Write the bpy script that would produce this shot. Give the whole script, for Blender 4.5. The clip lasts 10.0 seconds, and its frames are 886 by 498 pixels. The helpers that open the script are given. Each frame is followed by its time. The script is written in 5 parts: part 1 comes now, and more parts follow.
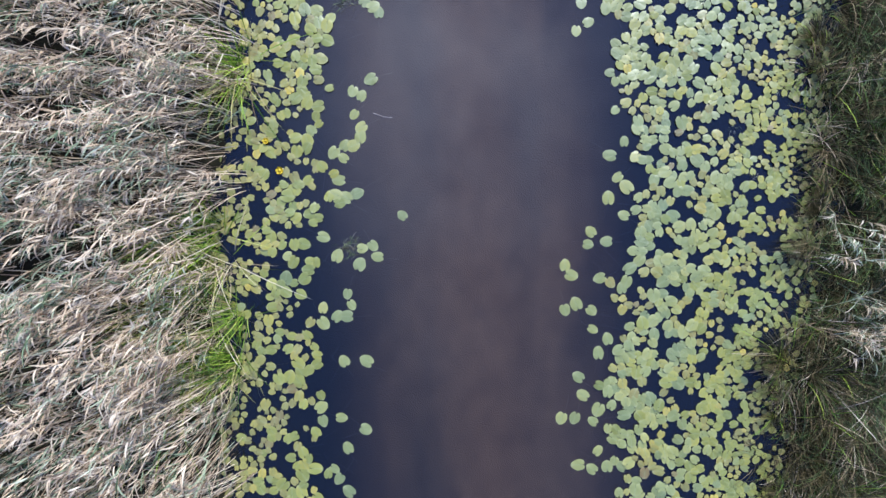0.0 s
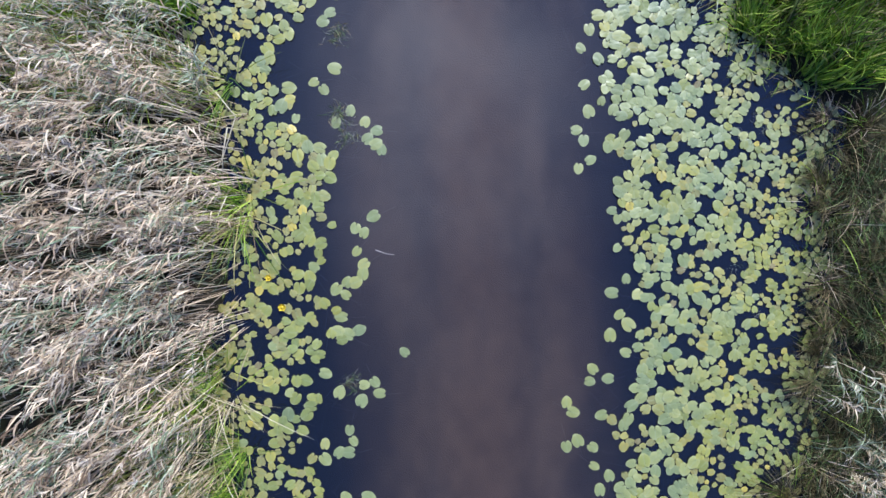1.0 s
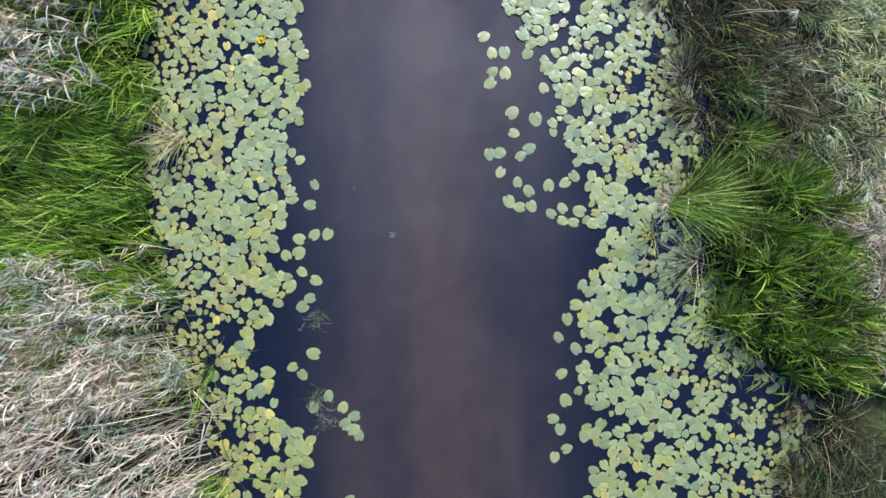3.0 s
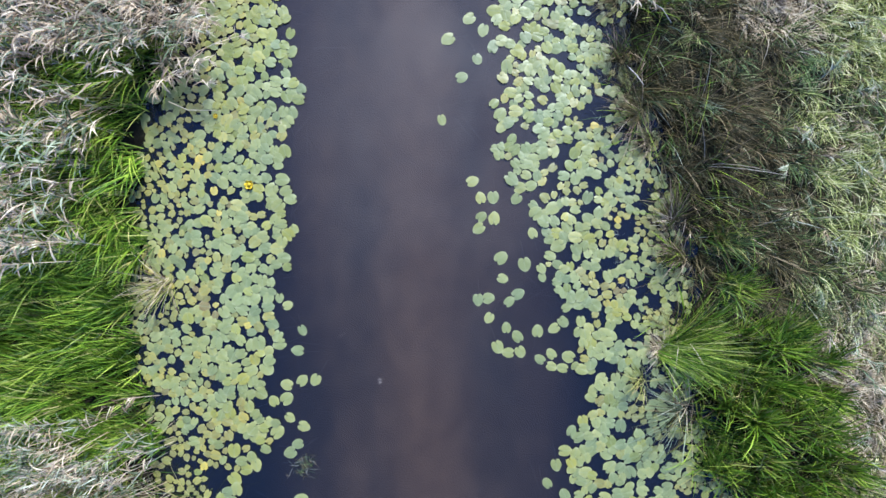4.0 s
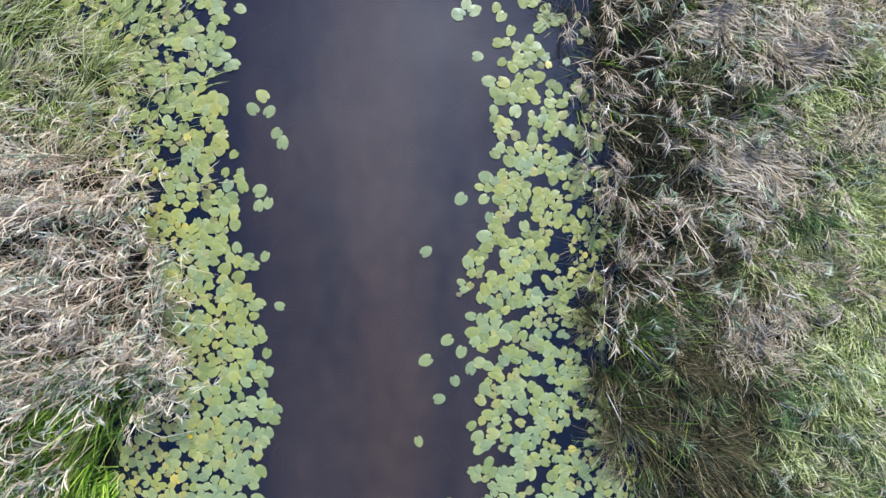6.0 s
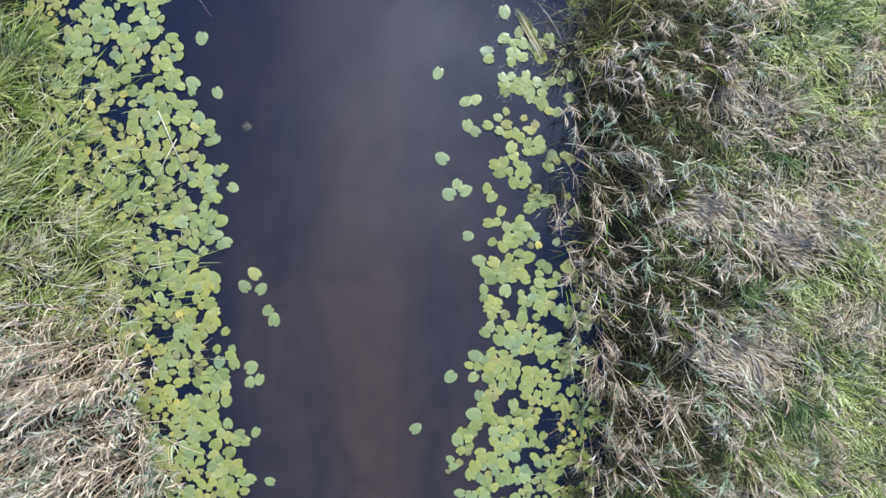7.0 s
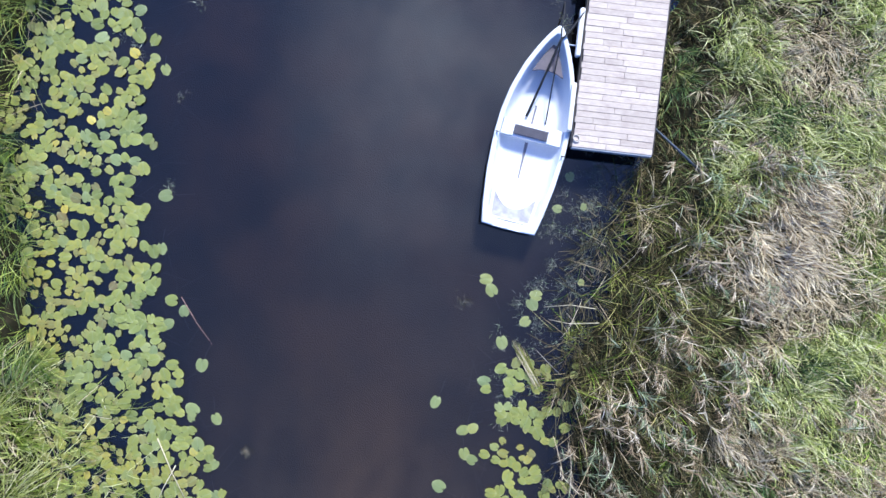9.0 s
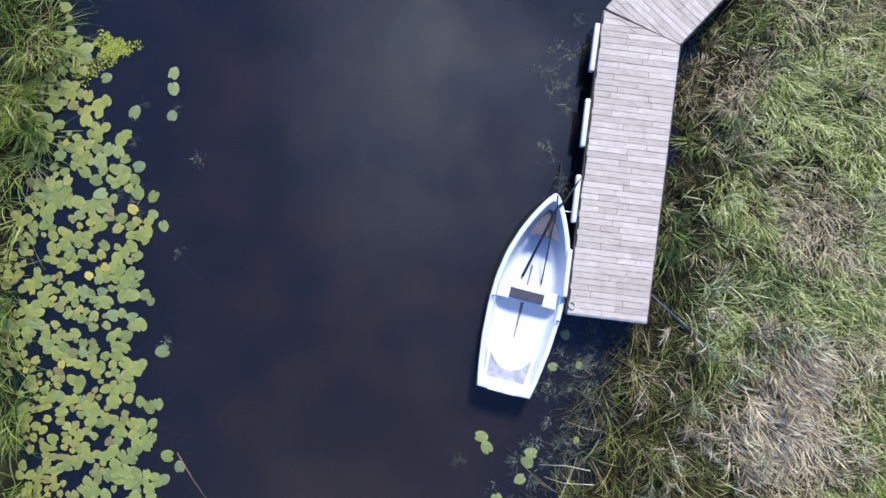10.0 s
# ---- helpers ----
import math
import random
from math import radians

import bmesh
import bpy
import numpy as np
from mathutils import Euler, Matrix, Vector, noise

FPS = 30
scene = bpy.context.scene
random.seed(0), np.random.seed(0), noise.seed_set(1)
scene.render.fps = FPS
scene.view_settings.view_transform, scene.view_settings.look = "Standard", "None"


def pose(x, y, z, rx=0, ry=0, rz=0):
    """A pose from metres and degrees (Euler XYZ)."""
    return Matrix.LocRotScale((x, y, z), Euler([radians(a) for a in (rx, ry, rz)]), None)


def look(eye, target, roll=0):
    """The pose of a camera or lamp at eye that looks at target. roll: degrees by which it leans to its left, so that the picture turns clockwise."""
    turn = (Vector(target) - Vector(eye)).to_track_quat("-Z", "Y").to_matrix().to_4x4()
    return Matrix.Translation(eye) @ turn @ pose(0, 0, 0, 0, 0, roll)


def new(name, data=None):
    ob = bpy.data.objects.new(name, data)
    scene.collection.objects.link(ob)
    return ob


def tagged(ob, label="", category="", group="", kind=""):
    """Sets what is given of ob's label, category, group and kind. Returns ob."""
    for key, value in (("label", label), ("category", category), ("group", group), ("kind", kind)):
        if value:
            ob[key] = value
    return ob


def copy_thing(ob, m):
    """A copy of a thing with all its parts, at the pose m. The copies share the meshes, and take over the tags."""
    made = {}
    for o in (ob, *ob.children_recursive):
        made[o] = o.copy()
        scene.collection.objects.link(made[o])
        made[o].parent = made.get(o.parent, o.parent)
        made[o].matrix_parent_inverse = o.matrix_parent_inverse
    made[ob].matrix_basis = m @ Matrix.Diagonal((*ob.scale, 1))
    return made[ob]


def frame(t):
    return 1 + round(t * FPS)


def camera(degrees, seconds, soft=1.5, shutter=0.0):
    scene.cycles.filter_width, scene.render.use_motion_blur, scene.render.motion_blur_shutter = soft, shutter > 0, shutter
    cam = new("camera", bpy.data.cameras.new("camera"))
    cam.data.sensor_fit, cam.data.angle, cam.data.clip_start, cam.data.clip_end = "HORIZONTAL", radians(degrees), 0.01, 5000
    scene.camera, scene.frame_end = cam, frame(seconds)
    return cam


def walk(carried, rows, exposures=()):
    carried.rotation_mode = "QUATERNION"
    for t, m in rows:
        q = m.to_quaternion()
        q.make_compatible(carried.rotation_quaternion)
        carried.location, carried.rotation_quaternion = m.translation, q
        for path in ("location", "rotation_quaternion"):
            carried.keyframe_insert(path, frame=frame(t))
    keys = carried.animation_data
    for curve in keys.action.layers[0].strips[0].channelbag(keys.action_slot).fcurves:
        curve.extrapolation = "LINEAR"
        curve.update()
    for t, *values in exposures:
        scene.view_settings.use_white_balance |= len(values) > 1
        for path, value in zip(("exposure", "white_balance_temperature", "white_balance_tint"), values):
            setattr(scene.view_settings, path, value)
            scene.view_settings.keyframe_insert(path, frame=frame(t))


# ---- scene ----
cam = camera(72.6, 10.0, soft=1.55)
PATH = [
    (0, 0.042, -0.968, 11.227, -0.38, -0.07, -0.74),
    (0.5, 0.043, 0.313, 11.217, -0.48, 0.00, -0.64),
    (1, 0.045, 1.567, 11.232, -0.32, 0.00, -0.59),
    (1.5, 0.096, 2.808, 11.251, 0.05, 0.00, -0.38),
    (2, 0.215, 4.102, 11.270, 0.24, 0.00, -0.24),
    (2.5, 0.362, 5.495, 11.281, 0.03, 0.00, -0.06),
    (2.7, 0.403, 6.041, 11.277, 0.01, 0.00, 0.15),
    (3.8, 0.649, 9.043, 11.240, -0.17, 0.00, 0.40),
    (4, 0.674, 9.612, 11.216, -0.26, 0.00, 0.31),
    (4.5, 0.814, 11.100, 11.151, -0.95, 0.18, 0.40),
    (5, 0.904, 12.559, 11.069, -0.97, 0.24, 0.61),
    (5.5, 0.951, 14.068, 11.070, -0.86, 0.08, 0.72),
    (5.7, 0.986, 14.713, 11.068, -0.92, 0.03, 0.78),
    (6.8, 1.163, 18.306, 11.100, -0.88, 0.15, 1.11),
    (7, 1.177, 18.961, 11.100, -0.88, 0.12, 1.22),
    (7.5, 1.153, 20.538, 11.105, -0.75, 0.04, 1.39),
    (8, 1.087, 22.086, 11.120, -0.78, 0.09, 1.52),
    (8.5, 1.033, 23.498, 11.152, -0.46, -0.04, 1.65),
    (9, 1.048, 24.906, 11.150, -0.33, 0.00, 1.79),
    (9.5, 1.059, 26.305, 11.153, -0.12, 0.00, 1.94),
    (10, 1.026, 27.746, 11.178, 0.03, 0.00, 2.11),
]
walk(cam, [(t, pose(*p)) for t, *p in PATH], exposures=[(0, 0.62, 5370.0, 18.0), (0.6, 0.66, 5370.0, 18.0), (2.5, 0.66, 5430.0, 15.0), (4, 0.78, 5370.0, 14.0), (5.5, 0.72, 5380.0, 13.0), (7, 0.74, 5430.0, 11.0), (8, 0.78, 5480.0, 10.0), (9.4, 0.70, 5530.0, 10.0), (10, 0.42, 5560.0, 10.0)])

# ---- world and sun ----
SUN_UP, SUN_ROUND = 41.0, 15.0  # degrees over the horizon, degrees clockwise from +y
world = bpy.data.worlds.new("sky")
scene.world = world
world.use_nodes = True
wt = world.node_tree
wt.nodes.clear()


def node(tree, kind, **sets):
    n = tree.nodes.new(kind)
    for k, v in sets.items():
        n.inputs[k].default_value = v
    return n


sky = wt.nodes.new("ShaderNodeTexSky")
sky.sky_type, sky.sun_disc = "NISHITA", False
sky.sun_elevation, sky.sun_rotation = radians(SUN_UP), radians(SUN_ROUND)
sky.air_density, sky.dust_density, sky.ozone_density = 1.3, 0.5, 3.5
wcoord = wt.nodes.new("ShaderNodeTexCoord")
wsep = wt.nodes.new("ShaderNodeSeparateXYZ")
wt.links.new(wcoord.outputs["Generated"], wsep.inputs[0])
wmax = wt.nodes.new("ShaderNodeMath")
wmax.operation = "MAXIMUM"
wmax.inputs[1].default_value = 0.08
wt.links.new(wsep.outputs["Z"], wmax.inputs[0])
wdiv = wt.nodes.new("ShaderNodeVectorMath")
wdiv.operation = "DIVIDE"
wcomb = wt.nodes.new("ShaderNodeCombineXYZ")
for k in ("X", "Y", "Z"):
    wt.links.new(wmax.outputs[0], wcomb.inputs[k])
wt.links.new(wcoord.outputs["Generated"], wdiv.inputs[0])
wt.links.new(wcomb.outputs[0], wdiv.inputs[1])
wmap = node(wt, "ShaderNodeMapping", Scale=(3.0, 2.5, 1.0), Location=(3.98, 1.63, 0.0))
wt.links.new(wdiv.outputs[0], wmap.inputs["Vector"])
wnoise = node(wt, "ShaderNodeTexNoise", Scale=1.0, Detail=5.0, Roughness=0.55)
wt.links.new(wmap.outputs[0], wnoise.inputs["Vector"])
wramp = wt.nodes.new("ShaderNodeValToRGB")
wramp.color_ramp.elements[0].position, wramp.color_ramp.elements[1].position = 0.36, 0.68
wt.links.new(wnoise.outputs["Fac"], wramp.inputs["Fac"])
wmix = wt.nodes.new("ShaderNodeMix")
wmix.data_type = "RGBA"
wmix.inputs["B"].default_value = (15.6, 16.2, 19.0, 1)
wover = wt.nodes.new("ShaderNodeMapRange")  # the cloud lies overhead, the lower sky is clear
wover.interpolation_type = "SMOOTHSTEP"
wover.inputs["From Min"].default_value, wover.inputs["From Max"].default_value = 0.74, 0.08
wflat = node(wt, "ShaderNodeVectorMath")
wflat.operation = "MULTIPLY"
wflat.inputs[1].default_value = (1.8, 1.0, 0.0)
wt.links.new(wdiv.outputs[0], wflat.inputs[0])
wfar = wt.nodes.new("ShaderNodeVectorMath")
wfar.operation = "DISTANCE"
wfar.inputs[1].default_value = (0.04, 0.38, 0.0)
wt.links.new(wflat.outputs[0], wfar.inputs[0])
wt.links.new(wfar.outputs["Value"], wover.inputs["Value"])
wtimes = wt.nodes.new("ShaderNodeMath")
wtimes.operation = "MULTIPLY"
wt.links.new(wramp.outputs["Color"], wtimes.inputs[0])
wt.links.new(wover.outputs["Result"], wtimes.inputs[1])
wt.links.new(wtimes.outputs[0], wmix.inputs["Factor"])
wtint = wt.nodes.new("ShaderNodeVectorMath")  # clean air after rain: a deeper blue
wtint.operation = "MULTIPLY"
wtint.inputs[1].default_value = (0.83, 1.0, 1.62)
wt.links.new(sky.outputs["Color"], wtint.inputs[0])
wt.links.new(wtint.outputs[0], wmix.inputs["A"])
wback = node(wt, "ShaderNodeBackground", Strength=0.08)
wt.links.new(wmix.outputs["Result"], wback.inputs["Color"])
wout = wt.nodes.new("ShaderNodeOutputWorld")
wt.links.new(wback.outputs[0], wout.inputs["Surface"])

sun = new("sun", bpy.data.lights.new("sun", "SUN"))
sun.data.energy, sun.data.angle, sun.data.color = 5.0, radians(12.0), (1.0, 0.94, 0.81)
sun_way = Vector((math.sin(radians(SUN_ROUND)) * math.cos(radians(SUN_UP)), math.cos(radians(SUN_ROUND)) * math.cos(radians(SUN_UP)), math.sin(radians(SUN_UP))))
sun.matrix_world = look(sun_way * 60, (0, 0, 0))


# ---- materials ----
def fresh(name):
    m = bpy.data.materials.new(name)
    m.use_nodes = True
    t = m.node_tree
    bsdf = t.nodes["Principled BSDF"]
    return m, t, bsdf, t.nodes["Material Output"]


def ramp(t, source, stops, smooth=True):
    r = t.nodes.new("ShaderNodeValToRGB")
    e = r.color_ramp.elements
    while len(e) < len(stops):
        e.new(0.5)
    for el, (p, c) in zip(e, stops):
        el.position, el.color = p, (*c, 1)
    if not smooth:
        r.color_ramp.interpolation = "CONSTANT"
    t.links.new(source, r.inputs["Fac"])
    return r.outputs["Color"]


def blend(t, fac, a, b, kind="MIX"):
    m = t.nodes.new("ShaderNodeMix")
    m.data_type, m.blend_type = "RGBA", kind
    for key, v in (("Factor", fac), ("A", a), ("B", b)):
        if hasattr(v, "is_output"):
            t.links.new(v, m.inputs[key])
        else:
            m.inputs[key].default_value = v if key == "Factor" else (*v, 1)
    return m.outputs["Result"]


def grain(t, scale, detail=4.0, rough=0.6, coord="Object", stretch=None):
    c = t.nodes.new("ShaderNodeTexCoord")
    out = c.outputs[coord]
    if stretch:
        mp = node(t, "ShaderNodeMapping", Scale=stretch)
        t.links.new(out, mp.inputs["Vector"])
        out = mp.outputs[0]
    n = node(t, "ShaderNodeTexNoise", Scale=scale, Detail=detail, Roughness=rough)
    t.links.new(out, n.inputs["Vector"])
    return n.outputs["Fac"]


def bump(t, bsdf, height, strength, distance=0.01):
    b = node(t, "ShaderNodeBump", Strength=strength, Distance=distance)
    t.links.new(height, b.inputs["Height"])
    t.links.new(b.outputs[0], bsdf.inputs["Normal"])


def leafy(name, stops, rough=0.5, through_light=0.22, patch=0.55, gloss=0.16):
    """Blades and leaves: colour by piece, patches at half a metre, light through the leaf."""
    m, t, bsdf, out = fresh(name)
    g = t.nodes.new("ShaderNodeNewGeometry")
    col = ramp(t, g.outputs["Random Per Island"], stops)
    n = grain(t, 1.3, 3.0)
    col = blend(t, patch, col, ramp(t, n, [(0.3, (0.42, 0.38, 0.3)), (0.65, (1.0, 1.0, 1.0))]), "MULTIPLY")
    n2 = grain(t, 40.0, 2.0)
    col = blend(t, 0.5, col, ramp(t, n2, [(0.25, (0.62, 0.6, 0.55)), (0.75, (1.0, 1.0, 1.0))]), "MULTIPLY")
    t.links.new(col, bsdf.inputs["Base Color"])
    bsdf.inputs["Roughness"].default_value = rough
    bsdf.inputs["Specular IOR Level"].default_value = gloss
    tr = t.nodes.new("ShaderNodeBsdfTranslucent")
    t.links.new(col, tr.inputs["Color"])
    mx = node(t, "ShaderNodeMixShader", Fac=through_light)
    t.links.new(bsdf.outputs[0], mx.inputs[1])
    t.links.new(tr.outputs[0], mx.inputs[2])
    t.links.new(mx.outputs[0], out.inputs["Surface"])
    return m


STRAW = leafy("dry_straw", [(0.0, (0.13, 0.095, 0.05)), (0.2, (0.44, 0.345, 0.185)), (0.6, (0.71, 0.595, 0.345)), (1.0, (0.90, 0.82, 0.55))], 0.6, 0.22, patch=0.45, gloss=0.08)
PINK_STRAW = leafy("pinkish_straw", [(0.0, (0.12, 0.08, 0.048)), (0.3, (0.55, 0.415, 0.265)), (0.7, (0.81, 0.665, 0.44)), (1.0, (0.95, 0.83, 0.59))], 0.6, 0.22, patch=0.5, gloss=0.08)
REED_LEAF = leafy("grey_green_reed_leaf", [(0.0, (0.045, 0.07, 0.03)), (0.4, (0.19, 0.25, 0.125)), (0.8, (0.40, 0.47, 0.28)), (1.0, (0.66, 0.69, 0.50))], 0.4, 0.18, patch=0.4, gloss=0.16)
PLUME = leafy("reed_plume", [(0.0, (0.34, 0.27, 0.19)), (1.0, (0.82, 0.73, 0.54))], 0.8, 0.2, patch=0.4, gloss=0.04)
SEDGE = leafy("fresh_sedge", [(0.0, (0.022, 0.055, 0.007)), (0.33, (0.11, 0.23, 0.016)), (0.7, (0.30, 0.48, 0.033)), (0.95, (0.50, 0.63, 0.08)), (1.0, (0.58, 0.56, 0.2))], 0.4, 0.28, patch=0.5, gloss=0.2)
GREY_REED = leafy("weathered_reed", [(0.0, (0.04, 0.032, 0.022)), (0.4, (0.21, 0.17, 0.12)), (0.8, (0.48, 0.41, 0.31)), (1.0, (0.76, 0.69, 0.56))], 0.6, 0.15, patch=0.6, gloss=0.06)
TAN = leafy("tan_reed_leaf", [(0.0, (0.06, 0.042, 0.026)), (0.35, (0.33, 0.24, 0.145)), (0.75, (0.65, 0.525, 0.345)), (1.0, (0.90, 0.80, 0.60))], 0.6, 0.15, patch=0.5, gloss=0.06)
YELLOW_SEDGE = leafy("yellowing_sedge", [(0.0, (0.10, 0.14, 0.02)), (0.5, (0.34, 0.38, 0.07)), (1.0, (0.64, 0.57, 0.22))], 0.45, 0.25)
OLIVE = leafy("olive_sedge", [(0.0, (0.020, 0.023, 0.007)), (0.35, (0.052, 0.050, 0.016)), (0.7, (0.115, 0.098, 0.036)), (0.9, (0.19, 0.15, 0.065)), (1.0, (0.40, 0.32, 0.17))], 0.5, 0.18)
MEADOW = leafy("meadow_grass", [(0.0, (0.020, 0.034, 0.008)), (0.35, (0.10, 0.15, 0.03)), (0.65, (0.30, 0.38, 0.085)), (0.88, (0.60, 0.62, 0.22)), (1.0, (0.86, 0.82, 0.48))], 0.5, 0.22, patch=0.5)
DEEP = leafy("deep_green_grass", [(0.0, (0.015, 0.032, 0.012)), (0.4, (0.06, 0.11, 0.035)), (0.8, (0.16, 0.25, 0.07)), (1.0, (0.36, 0.42, 0.16))], 0.45, 0.2)
FRESH = leafy("young_grass", [(0.0, (0.10, 0.17, 0.02)), (0.5, (0.38, 0.49, 0.08)), (1.0, (0.68, 0.72, 0.24))], 0.45, 0.28)
BLEACHED = leafy("sun_bleached_grass", [(0.0, (0.06, 0.085, 0.02)), (0.3, (0.29, 0.36, 0.075)), (0.65, (0.64, 0.68, 0.23)), (1.0, (0.94, 0.91, 0.56))], 0.5, 0.25, patch=0.4)
PALE = leafy("pale_dead_grass", [(0.0, (0.12, 0.09, 0.045)), (0.3, (0.42, 0.325, 0.185)), (0.65, (0.70, 0.585, 0.37)), (1.0, (0.93, 0.83, 0.59))], 0.6, 0.15)


def pad_material(name, stops, gloss=0.6):
    """Waxy floating leaf: a colour for each leaf, a shift from greyish to yellowish over metres, veins, spots."""
    m, t, bsdf, out = fresh(name)
    pick = t.nodes.new("ShaderNodeObjectInfo").outputs["Random"]
    col = ramp(t, pick, stops)
    drift = node(t, "ShaderNodeTexNoise", Scale=0.55, Detail=3.0, Roughness=0.6)
    t.links.new(t.nodes.new("ShaderNodeNewGeometry").outputs["Position"], drift.inputs["Vector"])
    col = blend(t, 0.9, col, ramp(t, drift.outputs["Fac"], [(0.34, (0.92, 1.0, 1.08)), (0.5, (1.0, 1.0, 0.92)), (0.64, (1.10, 1.02, 0.70))]), "MULTIPLY")
    c = t.nodes.new("ShaderNodeUVMap")
    sep = t.nodes.new("ShaderNodeSeparateXYZ")
    t.links.new(c.outputs[0], sep.inputs[0])
    # veins: a pale midrib and side veins that slant from it
    ab = t.nodes.new("ShaderNodeMath")
    ab.operation = "ABSOLUTE"
    t.links.new(sep.outputs["Y"], ab.inputs[0])
    rib = ramp(t, ab.outputs[0], [(0.0, (0.5, 0.5, 0.5)), (0.05, (0, 0, 0))])
    slant = t.nodes.new("ShaderNodeMath")
    slant.operation = "MULTIPLY_ADD"
    slant.inputs[1].default_value = -0.9
    t.links.new(ab.outputs[0], slant.inputs[0])
    t.links.new(sep.outputs["X"], slant.inputs[2])
    wv = t.nodes.new("ShaderNodeMath")
    wv.operation = "SINE"
    sc = t.nodes.new("ShaderNodeMath")
    sc.operation = "MULTIPLY"
    sc.inputs[1].default_value = 34.0
    t.links.new(slant.outputs[0], sc.inputs[0])
    t.links.new(sc.outputs[0], wv.inputs[0])
    side = ramp(t, wv.outputs[0], [(0.75, (0, 0, 0)), (1.0, (0.18, 0.18, 0.18))])
    veins = blend(t, 1.0, rib, side, "ADD")
    col = blend(t, veins, col, (0.25, 0.29, 0.15))
    far = t.nodes.new("ShaderNodeVectorMath")
    far.operation = "LENGTH"
    t.links.new(c.outputs[0], far.inputs[0])
    col = blend(t, ramp(t, far.outputs["Value"], [(0.18, (0.22, 0.22, 0.22)), (0.34, (0, 0, 0))]), col, (0.13, 0.17, 0.05))
    col = blend(t, ramp(t, far.outputs["Value"], [(0.36, (0, 0, 0)), (0.47, (0.4, 0.4, 0.4))]), col, (0.34, 0.36, 0.17))
    wear = grain(t, 16.0, 3.0, 0.65)
    col = blend(t, ramp(t, wear, [(0.62, (0, 0, 0)), (0.8, (0.45, 0.45, 0.45))]), col, (0.28, 0.25, 0.07))
    fleck = grain(t, 90.0, 2.0)
    col = blend(t, ramp(t, fleck, [(0.68, (0, 0, 0)), (0.76, (0.35, 0.35, 0.35))]), col, (0.15, 0.10, 0.04))
    t.links.new(col, bsdf.inputs["Base Color"])
    rr = ramp(t, grain(t, 9.0), [(0.3, (0.38, 0.38, 0.38)), (0.7, (0.54, 0.54, 0.54))])
    t.links.new(rr, bsdf.inputs["Roughness"])
    bsdf.inputs["Specular IOR Level"].default_value = gloss
    bump(t, bsdf, veins, 0.25, 0.004)
    return m


LEAF_TONES = [(0.0, (0.145, 0.178, 0.072)), (0.3, (0.189, 0.218, 0.078)), (0.7, (0.222, 0.245, 0.082)), (0.95, (0.256, 0.270, 0.090)), (1.0, (0.290, 0.280, 0.078))]
OLD_TONES = [(0.0, (0.16, 0.115, 0.045)), (0.05, (0.19, 0.17, 0.05)), (0.6, (0.235, 0.225, 0.055)), (0.95, (0.30, 0.262, 0.055)), (1.0, (0.46, 0.36, 0.05))]
WARM_TONES = [(0.0, (0.148, 0.170, 0.045)), (0.3, (0.193, 0.210, 0.050)), (0.7, (0.226, 0.236, 0.052)), (0.95, (0.260, 0.260, 0.055)), (1.0, (0.298, 0.274, 0.055))]
PAD_WARM = pad_material("yellowish_lily_leaf", WARM_TONES, 0.45)
PAD_ONE = pad_material("lily_leaf", LEAF_TONES)
PAD_OLD = pad_material("old_lily_leaf", OLD_TONES)

WATER, t, bsdf, out = fresh("peaty_water")
t.nodes.remove(bsdf)
clear = node(t, "ShaderNodeBsdfTransparent", Color=(0.17, 0.20, 0.27, 1))
shine = node(t, "ShaderNodeBsdfGlossy", Color=(1, 1, 1, 1), Roughness=0.02)
fres = node(t, "ShaderNodeFresnel", IOR=1.55)
rip = node(t, "ShaderNodeBump", Strength=0.05, Distance=0.02)
t.links.new(grain(t, 2.2, 3.0, 0.5, stretch=(1.0, 0.35, 1.0)), rip.inputs["Height"])
t.links.new(rip.outputs[0], shine.inputs["Normal"])
silt = t.nodes.new("ShaderNodeBsdfDiffuse")
stream = t.nodes.new("ShaderNodeMapRange")  # the silt hangs in the middle of the channel, the edges are clear
stream.interpolation_type = "SMOOTHSTEP"
stream.inputs["From Min"].default_value, stream.inputs["From Max"].default_value = 3.3, 1.1
where = t.nodes.new("ShaderNodeSeparateXYZ")
t.links.new(t.nodes.new("ShaderNodeTexCoord").outputs["Object"], where.inputs[0])
aside = t.nodes.new("ShaderNodeMath")
aside.operation = "MULTIPLY_ADD"  # the channel bears to the west as it goes north
aside.inputs[1].default_value = 0.05
bend = t.nodes.new("ShaderNodeMath")
bend.operation = "ADD"
bend.inputs[1].default_value = -0.7
t.links.new(where.outputs["X"], bend.inputs[0])
away = t.nodes.new("ShaderNodeMath")
away.operation = "ABSOLUTE"
t.links.new(where.outputs["Y"], aside.inputs[0])
t.links.new(bend.outputs[0], aside.inputs[2])
t.links.new(aside.outputs[0], away.inputs[0])
broad = node(t, "ShaderNodeMapRange")  # the open water widens by the jetty
for key, v in (("From Min", 14.0), ("From Max", 27.0), ("To Min", 1.0), ("To Max", 0.55)):
    broad.inputs[key].default_value = v
t.links.new(where.outputs["Y"], broad.inputs["Value"])
spread = t.nodes.new("ShaderNodeMath")
spread.operation = "MULTIPLY"
t.links.new(away.outputs[0], spread.inputs[0])
t.links.new(broad.outputs[0], spread.inputs[1])
t.links.new(spread.outputs[0], stream.inputs["Value"])
rusty = ramp(t, spread.outputs[0], [(0.25, (0.6, 0.6, 0.6)), (1.2, (0, 0, 0))])
